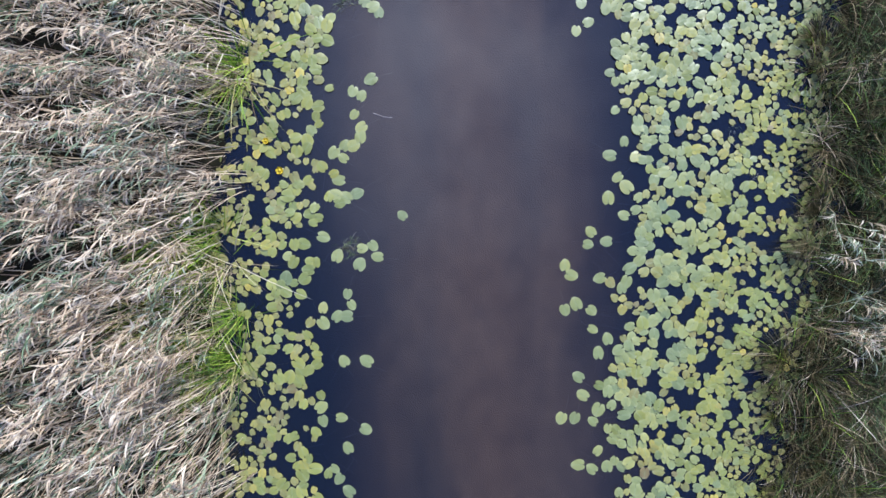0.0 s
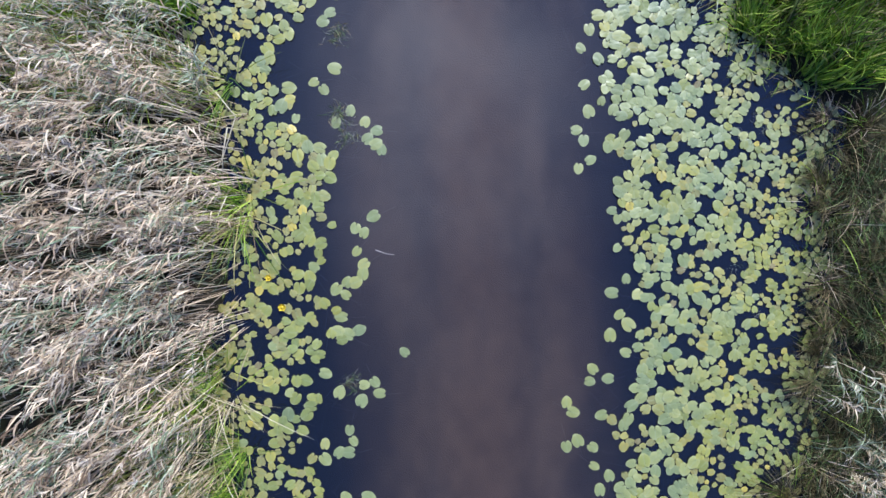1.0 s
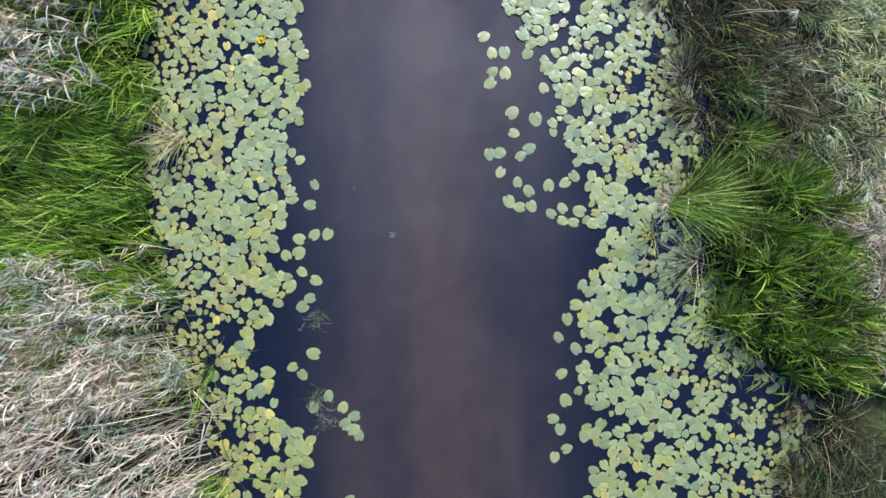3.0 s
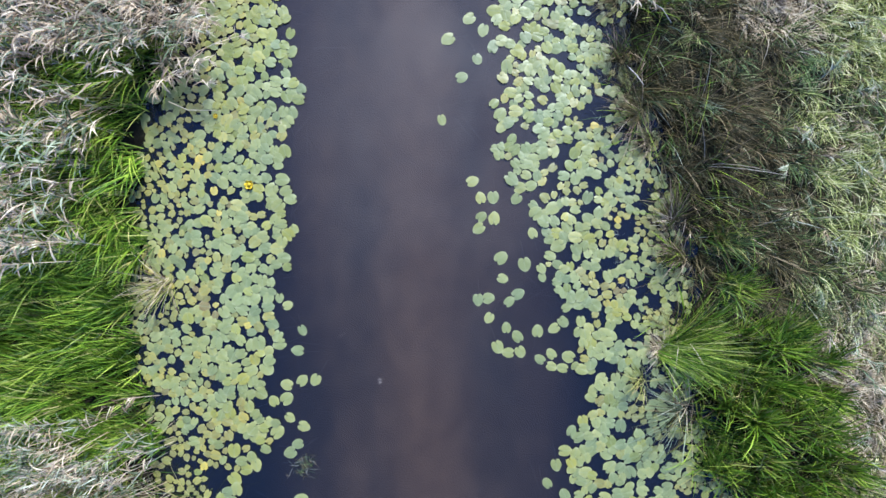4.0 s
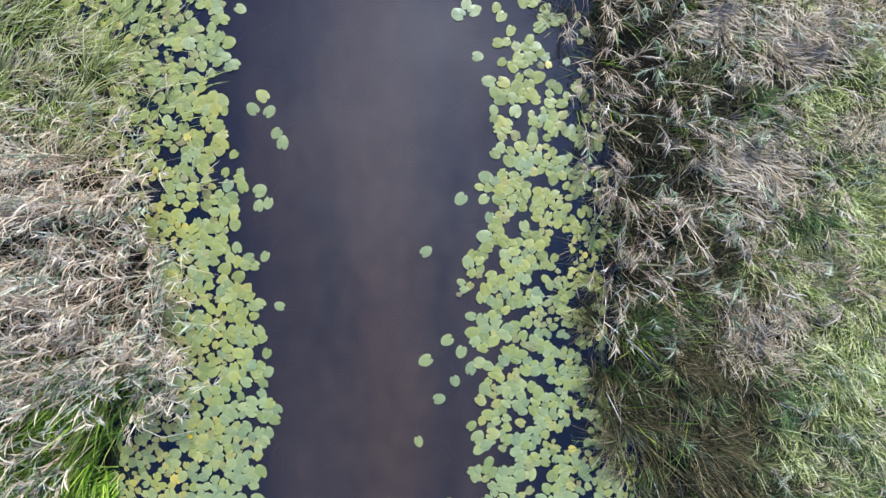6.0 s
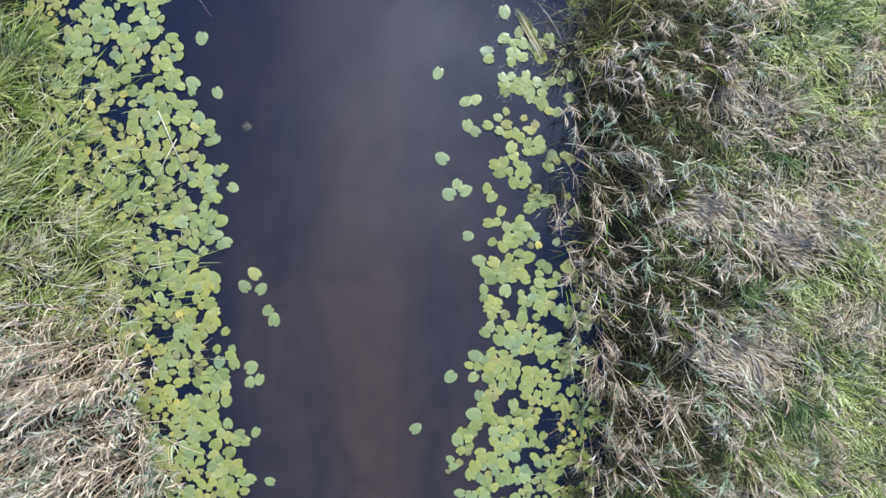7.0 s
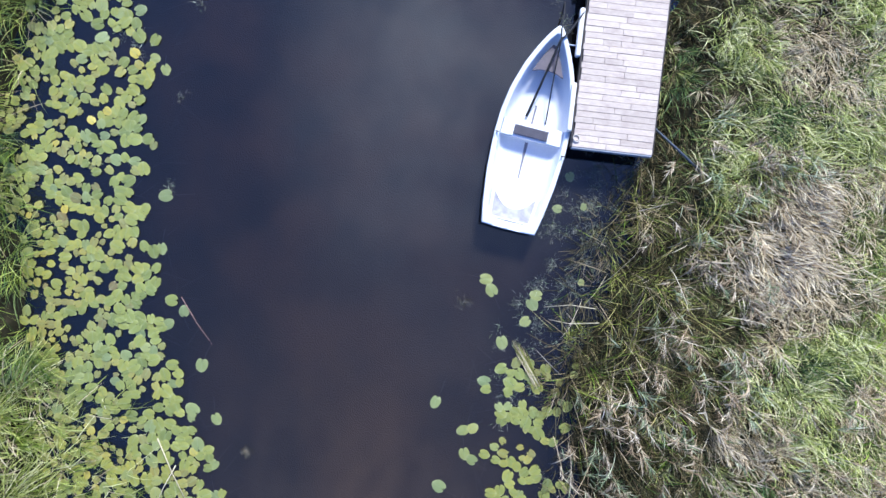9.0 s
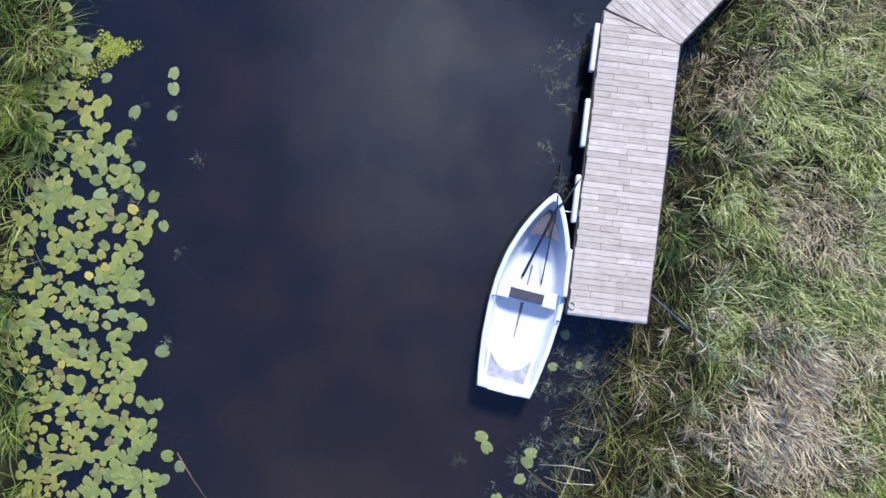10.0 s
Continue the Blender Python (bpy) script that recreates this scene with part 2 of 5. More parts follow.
cloudy = ramp(t, grain(t, 0.55, 3.0, 0.5, stretch=(1.2, 0.4, 1.0)), [(0.30, (0.055, 0.049, 0.042)), (0.70, (0.135, 0.098, 0.066))])
cloudy = blend(t, rusty, cloudy, (0.150, 0.100, 0.062))  # a rusty thread down the middle
cloudy = blend(t, 0.6, cloudy, ramp(t, grain(t, 3.0, 5.0, 0.65, stretch=(1.0, 0.7, 1.0)), [(0.35, (0.72, 0.72, 0.74)), (0.65, (1.2, 1.18, 1.15))]), "MULTIPLY")
deep = t.nodes.new("ShaderNodeMapRange")  # by the jetty the ditch is deeper and less silt is stirred up
deep.interpolation_type = "SMOOTHSTEP"
deep.inputs["From Min"].default_value, deep.inputs["From Max"].default_value = 17.0, 27.0
t.links.new(where.outputs["Y"], deep.inputs["Value"])
cloudy = blend(t, deep.outputs[0], cloudy, ramp(t, grain(t, 0.8, 3.0, 0.5), [(0.36, (0.029, 0.028, 0.029)), (0.70, (0.058, 0.042, 0.036))]))
t.links.new(blend(t, stream.outputs[0], (0.017, 0.022, 0.028), cloudy), silt.inputs["Color"])
body = node(t, "ShaderNodeMixShader", Fac=0.36)
t.links.new(clear.outputs[0], body.inputs[1])
t.links.new(silt.outputs[0], body.inputs[2])
mx = t.nodes.new("ShaderNodeMixShader")
t.links.new(fres.outputs[0], mx.inputs[0])
t.links.new(body.outputs[0], mx.inputs[1])
t.links.new(shine.outputs[0], mx.inputs[2])
t.links.new(mx.outputs[0], out.inputs["Surface"])

SOIL, t, bsdf, out = fresh("mud_and_thatch")
c1 = ramp(t, grain(t, 3.0, 6.0), [(0.3, (0.012, 0.010, 0.006)), (0.55, (0.026, 0.024, 0.012)), (0.75, (0.06, 0.05, 0.028))])
c2 = ramp(t, grain(t, 45.0, 4.0), [(0.3, (0.5, 0.5, 0.5)), (0.7, (1, 1, 1))])
mud = blend(t, 0.8, c1, c2, "MULTIPLY")
turf = ramp(t, grain(t, 0.8, 6.0, 0.7), [(0.3, (0.07, 0.11, 0.025)), (0.5, (0.15, 0.19, 0.05)), (0.7, (0.29, 0.26, 0.13))])
turf = blend(t, 0.8, turf, ramp(t, grain(t, 14.0, 5.0, 0.75), [(0.3, (0.3, 0.3, 0.28)), (0.65, (1, 1, 1))]), "MULTIPLY")
here = t.nodes.new("ShaderNodeSeparateXYZ")
t.links.new(t.nodes.new("ShaderNodeTexCoord").outputs["Object"], here.inputs[0])
off_axis = t.nodes.new("ShaderNodeMath")
off_axis.operation = "ABSOLUTE"
t.links.new(here.outputs["X"], off_axis.inputs[0])
field = node(t, "ShaderNodeMapRange")
field.inputs["From Min"].default_value, field.inputs["From Max"].default_value = 7.8, 9.2
t.links.new(off_axis.outputs[0], field.inputs["Value"])
t.links.new(blend(t, field.outputs[0], mud, turf), bsdf.inputs["Base Color"])
bsdf.inputs["Roughness"].default_value = 0.95
bsdf.inputs["Specular IOR Level"].default_value = 0.08
bump(t, bsdf, grain(t, 30.0, 4.0), 0.6, 0.03)


def plain(name, col, rough=0.5, metal=0.0, vary=0.25, scale=6.0, fine=60.0, relief=0.1):
    """A surface with soft stains and a fine grain."""
    m, t, bsdf, out = fresh(name)
    lo = tuple(v * (1 - vary) for v in col)
    base = ramp(t, grain(t, scale, 5.0), [(0.3, lo), (0.65, col)])
    g = grain(t, fine, 3.0)
    base = blend(t, 0.4, base, ramp(t, g, [(0.3, (0.7, 0.7, 0.7)), (0.7, (1, 1, 1))]), "MULTIPLY")
    t.links.new(base, bsdf.inputs["Base Color"])
    bsdf.inputs["Roughness"].default_value, bsdf.inputs["Metallic"].default_value = rough, metal
    bump(t, bsdf, g, relief, 0.004)
    return m


HULL = plain("white_gelcoat", (0.80, 0.81, 0.82), 0.28, vary=0.06, scale=4.0, relief=0.02)
DIRTY = plain("dirty_gelcoat", (0.50, 0.48, 0.52), 0.6, vary=0.45, scale=7.0, relief=0.1)
# weathered brown, darkened and purplish: the bow's shadow is in the colour
BOWBOARD = plain("weathered_board_in_painted_shade", (0.115, 0.095, 0.115), 0.6, vary=0.3)
CUSHION = plain("dark_grey_cushion", (0.07, 0.065, 0.085), 0.7, vary=0.35)
ROPE = plain("black_rope", (0.012, 0.012, 0.014), 0.8)
KEELSTRIP = plain("grey_keel_strip", (0.20, 0.19, 0.22), 0.6)
FENDER = plain("white_foam", (0.80, 0.79, 0.75), 0.5, vary=0.1)
STEEL = plain("galvanised_steel", (0.55, 0.56, 0.58), 0.4, 0.8)
BEAM = plain("dark_wet_timber", (0.06, 0.05, 0.045), 0.8, vary=0.4)
FASCIA = plain("grey_blue_timber", (0.30, 0.32, 0.36), 0.7, vary=0.3)
POLE = plain("old_blue_grey_pole", (0.06, 0.075, 0.10), 0.7)
STALK_PALE = plain("pale_reed_stalk", (0.60, 0.52, 0.33), 0.7, vary=0.3)
REDSTICK = plain("reddish_stick", (0.34, 0.20, 0.16), 0.7, vary=0.3)
DRIFT = plain("pale_drift", (0.55, 0.5, 0.42), 0.8, vary=0.4)
ALGAE = leafy("bright_algae", [(0.0, (0.20, 0.26, 0.03)), (0.5, (0.38, 0.43, 0.05)), (1.0, (0.60, 0.62, 0.10))], 0.7, 0.2, patch=0.2)
WEED = leafy("drowned_weed", [(0.0, (0.10, 0.12, 0.09)), (1.0, (0.26, 0.26, 0.22))], 0.7, 0.1)
PETAL = leafy("yellow_petal", [(0.0, (0.75, 0.55, 0.02)), (1.0, (0.85, 0.68, 0.05))], 0.5, 0.2)
STEM = plain("olive_stalk", (0.14, 0.15, 0.08), 0.6)

PLANK, t, bsdf, out = fresh("bleached_plank")
oi = t.nodes.new("ShaderNodeObjectInfo").outputs["Random"]
tone = ramp(t, oi, [(0.0, (0.51, 0.435, 0.355)), (0.5, (0.59, 0.505, 0.415)), (1.0, (0.68, 0.59, 0.49))])
fib = grain(t, 9.0, 6.0, 0.7, stretch=(1.0, 14.0, 4.0))
tone = blend(t, 0.75, tone, ramp(t, fib, [(0.3, (0.68, 0.65, 0.66)), (0.65, (1, 1, 1))]), "MULTIPLY")
dirt = grain(t, 5.0, 5.0, 0.65, stretch=(1.0, 2.0, 1.0))
tone = blend(t, 0.6, tone, ramp(t, dirt, [(0.32, (0.66, 0.6, 0.62)), (0.62, (1, 1, 1))]), "MULTIPLY")
t.links.new(tone, bsdf.inputs["Base Color"])
bsdf.inputs["Roughness"].default_value = 0.82
bump(t, bsdf, fib, 0.4, 0.003)


# ---- mesh helpers ----
def part(name, bm, material, parent=None, label="", smooth=False):
    me = bpy.data.meshes.new(name)
    bm.to_mesh(me)
    bm.free()
    if smooth:
        me.polygons.foreach_set("use_smooth", [True] * len(me.polygons))
    me.materials.append(material)
    ob = new(name, me)
    ob.parent = parent
    return tagged(ob, label) if label else ob


def base(name, x, y, z, turn=0.0):
    ob = new(name)
    ob.empty_display_size = 0.1
    ob.matrix_world = pose(x, y, z, 0, 0, turn)
    return ob


def box(bm, x0, x1, y0, y1, z0, z1, bev=0.0):
    r = bmesh.ops.create_cube(bm, size=1.0, matrix=Matrix.Translation(((x0 + x1) / 2, (y0 + y1) / 2, (z0 + z1) / 2)) @ Matrix.Diagonal((x1 - x0, y1 - y0, z1 - z0, 1)))
    if bev:
        edges = {e for v in r["verts"] for e in v.link_edges}
        bmesh.ops.bevel(bm, geom=list(edges), offset=bev, segments=2, affect="EDGES", profile=0.6)
    return bm


def tube(bm, pts, r0, r1=None, sides=7):
    """A round bar along the points, from radius r0 to r1, closed at both ends."""
    pts = [Vector(p) for p in pts]
    r1 = r0 if r1 is None else r1
    rings = []
    for i, p in enumerate(pts):
        d = (pts[min(i + 1, len(pts) - 1)] - pts[max(i - 1, 0)]).normalized()
        a = d.orthogonal().normalized() if not rings else (rings[-1][1] - d * rings[-1][1].dot(d)).normalized()
        b = d.cross(a)
        r = r0 + (r1 - r0) * i / max(len(pts) - 1, 1)
        rings.append(([bm.verts.new(p + (a * math.cos(k * math.tau / sides) + b * math.sin(k * math.tau / sides)) * r) for k in range(sides)], a))
    for (u, _), (v, _) in zip(rings, rings[1:]):
        for k in range(sides):
            bm.faces.new((u[k], u[(k + 1) % sides], v[(k + 1) % sides], v[k]))
    bm.faces.new(rings[0][0][::-1])
    bm.faces.new(rings[-1][0])
    return bm


def sheet_mesh(name, verts, quads, slots=None, materials=()):
    me = bpy.data.meshes.new(name)
    me.vertices.add(len(verts))
    me.vertices.foreach_set("co", np.ascontiguousarray(verts, dtype=np.float32).ravel())
    n = len(quads)
    me.loops.add(n * 4)
    me.loops.foreach_set("vertex_index", np.ascontiguousarray(quads, dtype=np.int32).ravel())
    me.polygons.add(n)
    me.polygons.foreach_set("loop_start", np.arange(0, n * 4, 4, dtype=np.int32))
    me.polygons.foreach_set("use_smooth", np.ones(n, dtype=bool))
    for m in materials:
        me.materials.append(m)
    if slots is not None:
        me.polygons.foreach_set("material_index", np.ascontiguousarray(slots, dtype=np.int32))
    me.update(calc_edges=True)
    me.validate()
    return me


# ---- the lie of the land: waterlines and edges of the lily beds, a row each metre from y = -6 ----
LEFT_LAND = [-3.84, -3.92, -3.97, -4.02, -4.09, -4.26, -4.0, -3.89, -3.72, -3.67, -3.88, -4.44, -4.6, -4.75, -5.02, -4.93, -4.92, -4.81, -4.75, -4.4, -3.98, -4.09, -4.63, -4.85, -4.84, -5.07, -5.84, -6.15, -6.32, -6.44, -6.51, -6.72, -7.01, -6.99, -6.79, -6.49, -6.62, -6.19, -6.17, -6.16]
LEFT_POND = [-1.95, -2.35, -2.34, -2.3, -2.42, -2.52, -1.9, -2.36, -2.1, -2.0, -2.62, -3.2, -2.4, -2.65, -2.45, -2.25, -2.25, -2.36, -2.1, -2.15, -2.33, -2.57, -2.76, -2.77, -3.07, -2.85, -2.96, -3.1, -3.72, -4.05, -4.21, -4.49, -4.57, -4.32, -4.27, -4.69, -5.25, -5.69, -5.96, -5.93]
RIGHT_POND = [3.33, 3.32, 2.95, 3.25, 3.26, 3.63, 3.7, 3.52, 3.2, 3.29, 3.19, 3.02, 3.12, 3.3, 3.04, 2.6, 2.5, 1.75, 1.57, 1.82, 1.58, 1.35, 1.86, 1.83, 1.98, 1.91, 2.1, 2.06, 2.02, 1.95]
RIGHT_LAND = [6.35, 6.34, 6.38, 6.58, 6.85, 7.05, 7.18, 7.15, 7.15, 7.2, 7.35, 6.05, 5.6, 5.45, 5.2, 5.24, 5.05, 4.77, 4.48, 4.1, 3.95, 4.02, 4.12, 4.02, 3.8, 3.6, 3.5, 3.45, 3.45, 3.55, 4.0, 4.15, 4.4, 4.7, 4.85, 4.95, 5.05, 5.2, 5.5, 5.9]
ROWS = np.arange(-6.0, 34.0)


def along(table, y):
    return np.interp(y, ROWS[: len(table)], table)


def ripple(x, y, s, seed=0.0):
    """Soft noise about 0, roughly -1 to 1, with waves of about s metres."""
    k = 6.283 / s
    return (np.sin(k * (0.83 * x + 0.31 * y) + seed * 1.7) * np.sin(k * (0.27 * x - 0.91 * y) + seed * 2.9 + 1.1) + 0.6 * np.sin(k * 1.9 * (0.55 * x + 0.72 * y) + seed * 4.3 + 1.6 * np.sin(k * 0.9 * (x - 0.4 * y))) * np.sin(k * 1.7 * (0.9 * x - 0.4 * y) + seed)) / 1.2


def step(a, b, v):
    k = np.clip((v - a) / (b - a), 0, 1)
    return k * k * (3 - 2 * k)


def inland(x, y):
    return np.maximum(along(LEFT_LAND, y) - x, x - along(RIGHT_LAND, y))


def land_height(x, y):
    d = inland(x, y) + 0.12 * ripple(x, y, 0.9, 3)
    near = step(0.0, 60.0, 70 - np.abs(x))
    return 0.42 * step(-0.1, 1.3, d) - 0.05 - 0.75 * step(0.0, 1.6, -d) + 0.06 * ripple(x, y, 2.1, 1) * near * (d > 0)


xs = np.unique(np.concatenate([np.linspace(-400, -14, 9), np.arange(-14, 14.01, 0.25), np.linspace(14, 400, 9)]))
ys = np.unique(np.concatenate([np.linspace(-400, -14, 9), np.arange(-14, 42.01, 0.4), np.linspace(42, 440, 9)]))
gx, gy = np.meshgrid(xs, ys)
gv = np.stack([gx, gy, land_height(gx, gy)], -1).reshape(-1, 3)
w, h = len(xs), len(ys)
gi = (np.arange(h - 1)[:, None] * w + np.arange(w - 1)[None]).ravel()
ground = new("ground", sheet_mesh("ground", gv, np.stack([gi, gi + 1, gi + w + 1, gi + w], 1), None, [SOIL]))
tagged(ground, "muddy brown bank and ditch bed covered with dead thatch", "ground", kind="structure")

bm = bmesh.new()
bmesh.ops.create_grid(bm, x_segments=1, y_segments=1, size=1.0, matrix=Matrix.Diagonal((13, 400, 1, 1)))
water = part("water", bm, WATER)
tagged(water, "calm dark brown ditch water reflecting a cloudy sky", "water", kind="structure")


# ---- plants ----
class Growth:
    """Gathers ribbons of leaf into one mesh."""

    def __init__(self, seed):
        self.rng = np.random.default_rng(seed)
        self.verts, self.quads, self.slots, self.count = [], [], [], 0

    def ribbons(self, at, length, az, t0, t1, width, segs, slot, tip=0.12, twist=0.5):
        """Ribbons that start at the points, rise at t0 from the plumb line and bend to t1 on the way; az is where they lean."""
        n = len(at)
        if not n:
            return None
        length, az, t0, t1, width = [np.broadcast_to(np.asarray(v, float), (n,)) for v in (length, az, t0, t1, width)]
        spine = [np.asarray(at, float)]
        for k in range(segs):
            a = t0 + (t1 - t0) * ((k + 0.5) / segs)
            d = np.stack([np.sin(a) * np.cos(az), np.sin(a) * np.sin(az), np.cos(a)], 1)
            spine.append(spine[-1] + d * (length / segs)[:, None])
        spine = np.stack(spine, 1)
        tw = az + np.pi / 2 + self.rng.normal(0, twist, n)
        side = np.stack([np.cos(tw), np.sin(tw), self.rng.normal(0, 0.25, n)], 1)
        prof = np.interp(np.linspace(0, 1, segs + 1), [0, 0.3, 0.7, 1], [0.75, 1.0, 0.75, tip])
        off = side[:, None, :] * (width[:, None] * prof[None])[:, :, None] * 0.5
        v = np.stack([spine - off, spine + off], 2).reshape(-1, 3)
        first = self.count + np.arange(n)[:, None] * (segs + 1) * 2 + np.arange(segs)[None] * 2
        f = first.ravel()
        self.verts.append(v)
        self.quads.append(np.stack([f, f + 1, f + 3, f + 2], 1))
        self.slots.append(np.repeat(np.broadcast_to(slot, (n,)), segs))
        self.count += len(v)
        return spine

    def done(self, name, materials, label, category, kind="stuff"):
        me = sheet_mesh(name, np.concatenate(self.verts), np.concatenate(self.quads), np.concatenate(self.slots), materials)
        return tagged(new(name, me), label, category, kind=kind)


def on_bank(rng, side, y0, y1, u0, u1, per_m2, ragged=0.35, clump=0.0, seed=0.0, gap=None, many=24):
    """Points on a bank, u metres inland of the waterline, with ragged borders and gaps; in tufts of that spread if clump."""
    n = int((y1 - y0 + 0.8) * (u1 - u0 + 0.8) * per_m2)
    tuft = many if clump else 1
    n = max(n // tuft, 1)
    y = rng.uniform(y0 - 0.4, y1 + 0.4, n)
    u = rng.uniform(u0 - 0.4, u1 + 0.4, n)
    e = np.minimum.reduce([y - y0, y1 - y, u - u0 + 0.1, u1 - u]) + ragged * ripple(u * 1.3 + seed, y, 1.1, seed)
    keep = e > 0
    if gap is not None:
        keep &= ripple(u * 0.45, y, 0.85, seed + 5) + 0.5 * ripple(u, y, 2.3, seed + 6) > gap - 0.9 * rng.random(n) ** 4
    y, u = y[keep], u[keep]
    if clump:
        off = rng.normal(0, clump, (len(y) * tuft, 2))
        y = np.repeat(y, tuft) + off[:, 1]
        u = np.repeat(u, tuft) + off[:, 0]
        off = off / clump
    x = along(LEFT_LAND, y) - u if side < 0 else along(RIGHT_LAND, y) + u
    pts = np.stack([x, y, np.maximum(land_height(x, y), -0.08)], 1)
    return (pts, off if side > 0 else off * np.array([-1, 1])) if clump else pts


def reeds(g, pts, tall, az, lean, green=0.4, plume=0.6, leaves=9, spread=0.2, droop_az=-2.2, seed=0.0, low=0.5, big=1.0, wind=0.5):
    """Reed stalks, lodged in bunches that lean alike, with leaves blown to one side and a plume. Slots: 0 stalk and dead leaf, 1 living leaf, 2 plume."""
    pts, off = pts if isinstance(pts, tuple) else (pts, None)
    rng, n = g.rng, len(pts)
    x, y = pts[:, 0], pts[:, 1]
    bunch, broad = ripple(x, y, 0.75, seed + 1), ripple(x, y, 2.2, seed + 2)
    ln = tall * rng.uniform(0.8, 1.08, n) * np.clip(1 + 0.5 * bunch, 0.35, 1.5)
    a = az + 0.75 * broad + 0.5 * bunch + rng.normal(0, spread, n)
    if off is not None:
        a = np.arctan2(0.45 * np.sin(a) + 0.55 * off[:, 1], 0.45 * np.cos(a) + 0.55 * off[:, 0])
    l0 = np.abs(lean * 0.55 * (1 + 0.5 * broad) + rng.normal(0, 0.10, n))
    l1 = l0 + np.abs(lean * 0.8 + 0.25 * bunch + rng.normal(0, 0.16, n))
    sp = g.ribbons(pts, ln, a, l0, l1, rng.uniform(0.008, 0.015, n), 4, 0, tip=0.4)
    alive = rng.random(n) < np.clip(green + 0.55 * ripple(x, y, 1.5, seed + 3), 0.03, 0.97)
    blow = droop_az + 0.5 * ripple(x, y, 1.2, seed + 4)
    for k in range(leaves):
        f = np.clip(low + (1 - low) * ((k + rng.random(n)) / leaves) ** 0.8, 0, 0.999) * 4
        i = f.astype(int)
        q = (f - i)[:, None]
        at = sp[np.arange(n), i] * (1 - q) + sp[np.arange(n), i + 1] * q
        la = np.where(rng.random(n) < wind, blow + rng.normal(0, 0.45, n), a + rng.normal(0, 0.75, n))
        u0 = rng.uniform(0.35, 1.15, n)
        slot = np.where(alive & (rng.random(n) < 0.85), 1, 0)
        g.ribbons(at, big * rng.uniform(0.12, 0.32, n), la, u0, u0 + rng.uniform(0.6, 2.1, n), big * rng.uniform(0.012, 0.025, n), 4, slot, twist=0.9)
    on = rng.random(n) < plume
    top, pa, pt = sp[on, -1], a[on], l1[on]
    for k in range(7):
        m = len(top)
        u0 = np.abs(pt + rng.normal(0, 0.4, m))
        g.ribbons(top - np.array([0, 0, 0.02]) * k * 0.9, rng.uniform(0.08, 0.20, m), pa + rng.normal(0, 0.8, m), u0, u0 + rng.uniform(0.3, 1.1, m), rng.uniform(0.012, 0.022, m), 2, 2)


def heads(g, pts, tall, slot, leaves=18, long=0.25, wide=0.016, seed=0.0):
    """Tops of standing reeds: a bent stalk with a tress of leaves along its upper half that hangs over to one side."""
    rng, n = g.rng, len(pts)
    x, y = pts[:, 0], pts[:, 1]
    a = SOUTH + 0.5 + 1.5 * ripple(x, y, 1.6, seed) + rng.normal(0, 0.4, n)
    sp = g.ribbons(pts, tall * rng.uniform(0.6, 1.15, n), a, rng.uniform(0.05, 0.35, n), rng.uniform(0.7, 1.5, n), 0.012, 4, slot, tip=0.6)
    size = rng.uniform(0.6, 1.25, n)
    for k in range(leaves):
        q = 2.0 * ((k + rng.random(n)) / leaves)[:, None] * np.ones(3)
        at = np.where(q < 1, sp[:, -1] * (1 - q) + sp[:, -2] * q, sp[:, -2] * (2 - q) + sp[:, -3] * (q - 1))
        u0 = rng.uniform(0.7, 1.5, n)
        other = rng.integers(0, 3, n)
        g.ribbons(at, long * size * rng.uniform(0.45, 1.2, n), a + rng.normal(0, 0.55, n), u0, u0 + rng.uniform(0.3, 1.4, n), wide * rng.uniform(0.5, 1.2, n), 3, np.where(rng.random(n) < 0.72, slot, other), twist=0.8)


def blades(g, pts, tall, az, lean, slot_odds, width=0.011, spread=0.45, bend=0.7, segs=4, seed=0.0, swirl=0.5, radial=0.45, mix=0.62):
    """Sedge or grass blades that lean alike in tufts; slot_odds: the share of each material, which shifts from patch to patch."""
    pts, off = pts if isinstance(pts, tuple) else (pts, None)
    rng, n = g.rng, len(pts)
    x, y = pts[:, 0], pts[:, 1]
    tuft, broad = ripple(x, y, 0.6, seed + 11), ripple(x, y, 1.9, seed + 12)
    l0 = np.abs(lean * (1 + 0.4 * tuft) + rng.normal(0, 0.14, n))
    l1 = l0 + np.abs(bend * (1 + 0.4 * broad) + rng.normal(0, 0.25, n))
    odds = np.cumsum(np.array(slot_odds) / sum(slot_odds))
    pick = np.clip(rng.random(n) * mix + 0.5 - 0.5 * mix + (0.36 + 0.6 * (0.62 - mix)) * (ripple(x, y, 1.4, seed + 13) + 0.4 * ripple(x, y, 0.5, seed + 14)), 0, 0.9999)
    slot = np.searchsorted(odds, np.minimum(pick, odds[-1] - 1e-6))
    tone = az + swirl * broad + 0.6 * swirl * tuft + rng.normal(0, spread, n)
    if off is not None:
        tone = np.arctan2((1 - radial) * np.sin(tone) + radial * off[:, 1], (1 - radial) * np.cos(tone) + radial * off[:, 0])
        l0 = l0 * (0.6 + 0.5 * np.hypot(off[:, 0], off[:, 1]))
    g.ribbons(pts, tall * rng.uniform(0.6, 1.12, n) * np.clip(1 + 0.45 * tuft + 0.3 * broad, 0.35, 1.7), tone, l0, l1, width * rng.uniform(0.65, 1.4, n), segs, slot, tip=0.1)


LEFT, RIGHT = -1, 1
WEST, EAST, SOUTH = math.pi, 0.0, -math.pi / 2

# left bank, from the south
g = Growth(11)
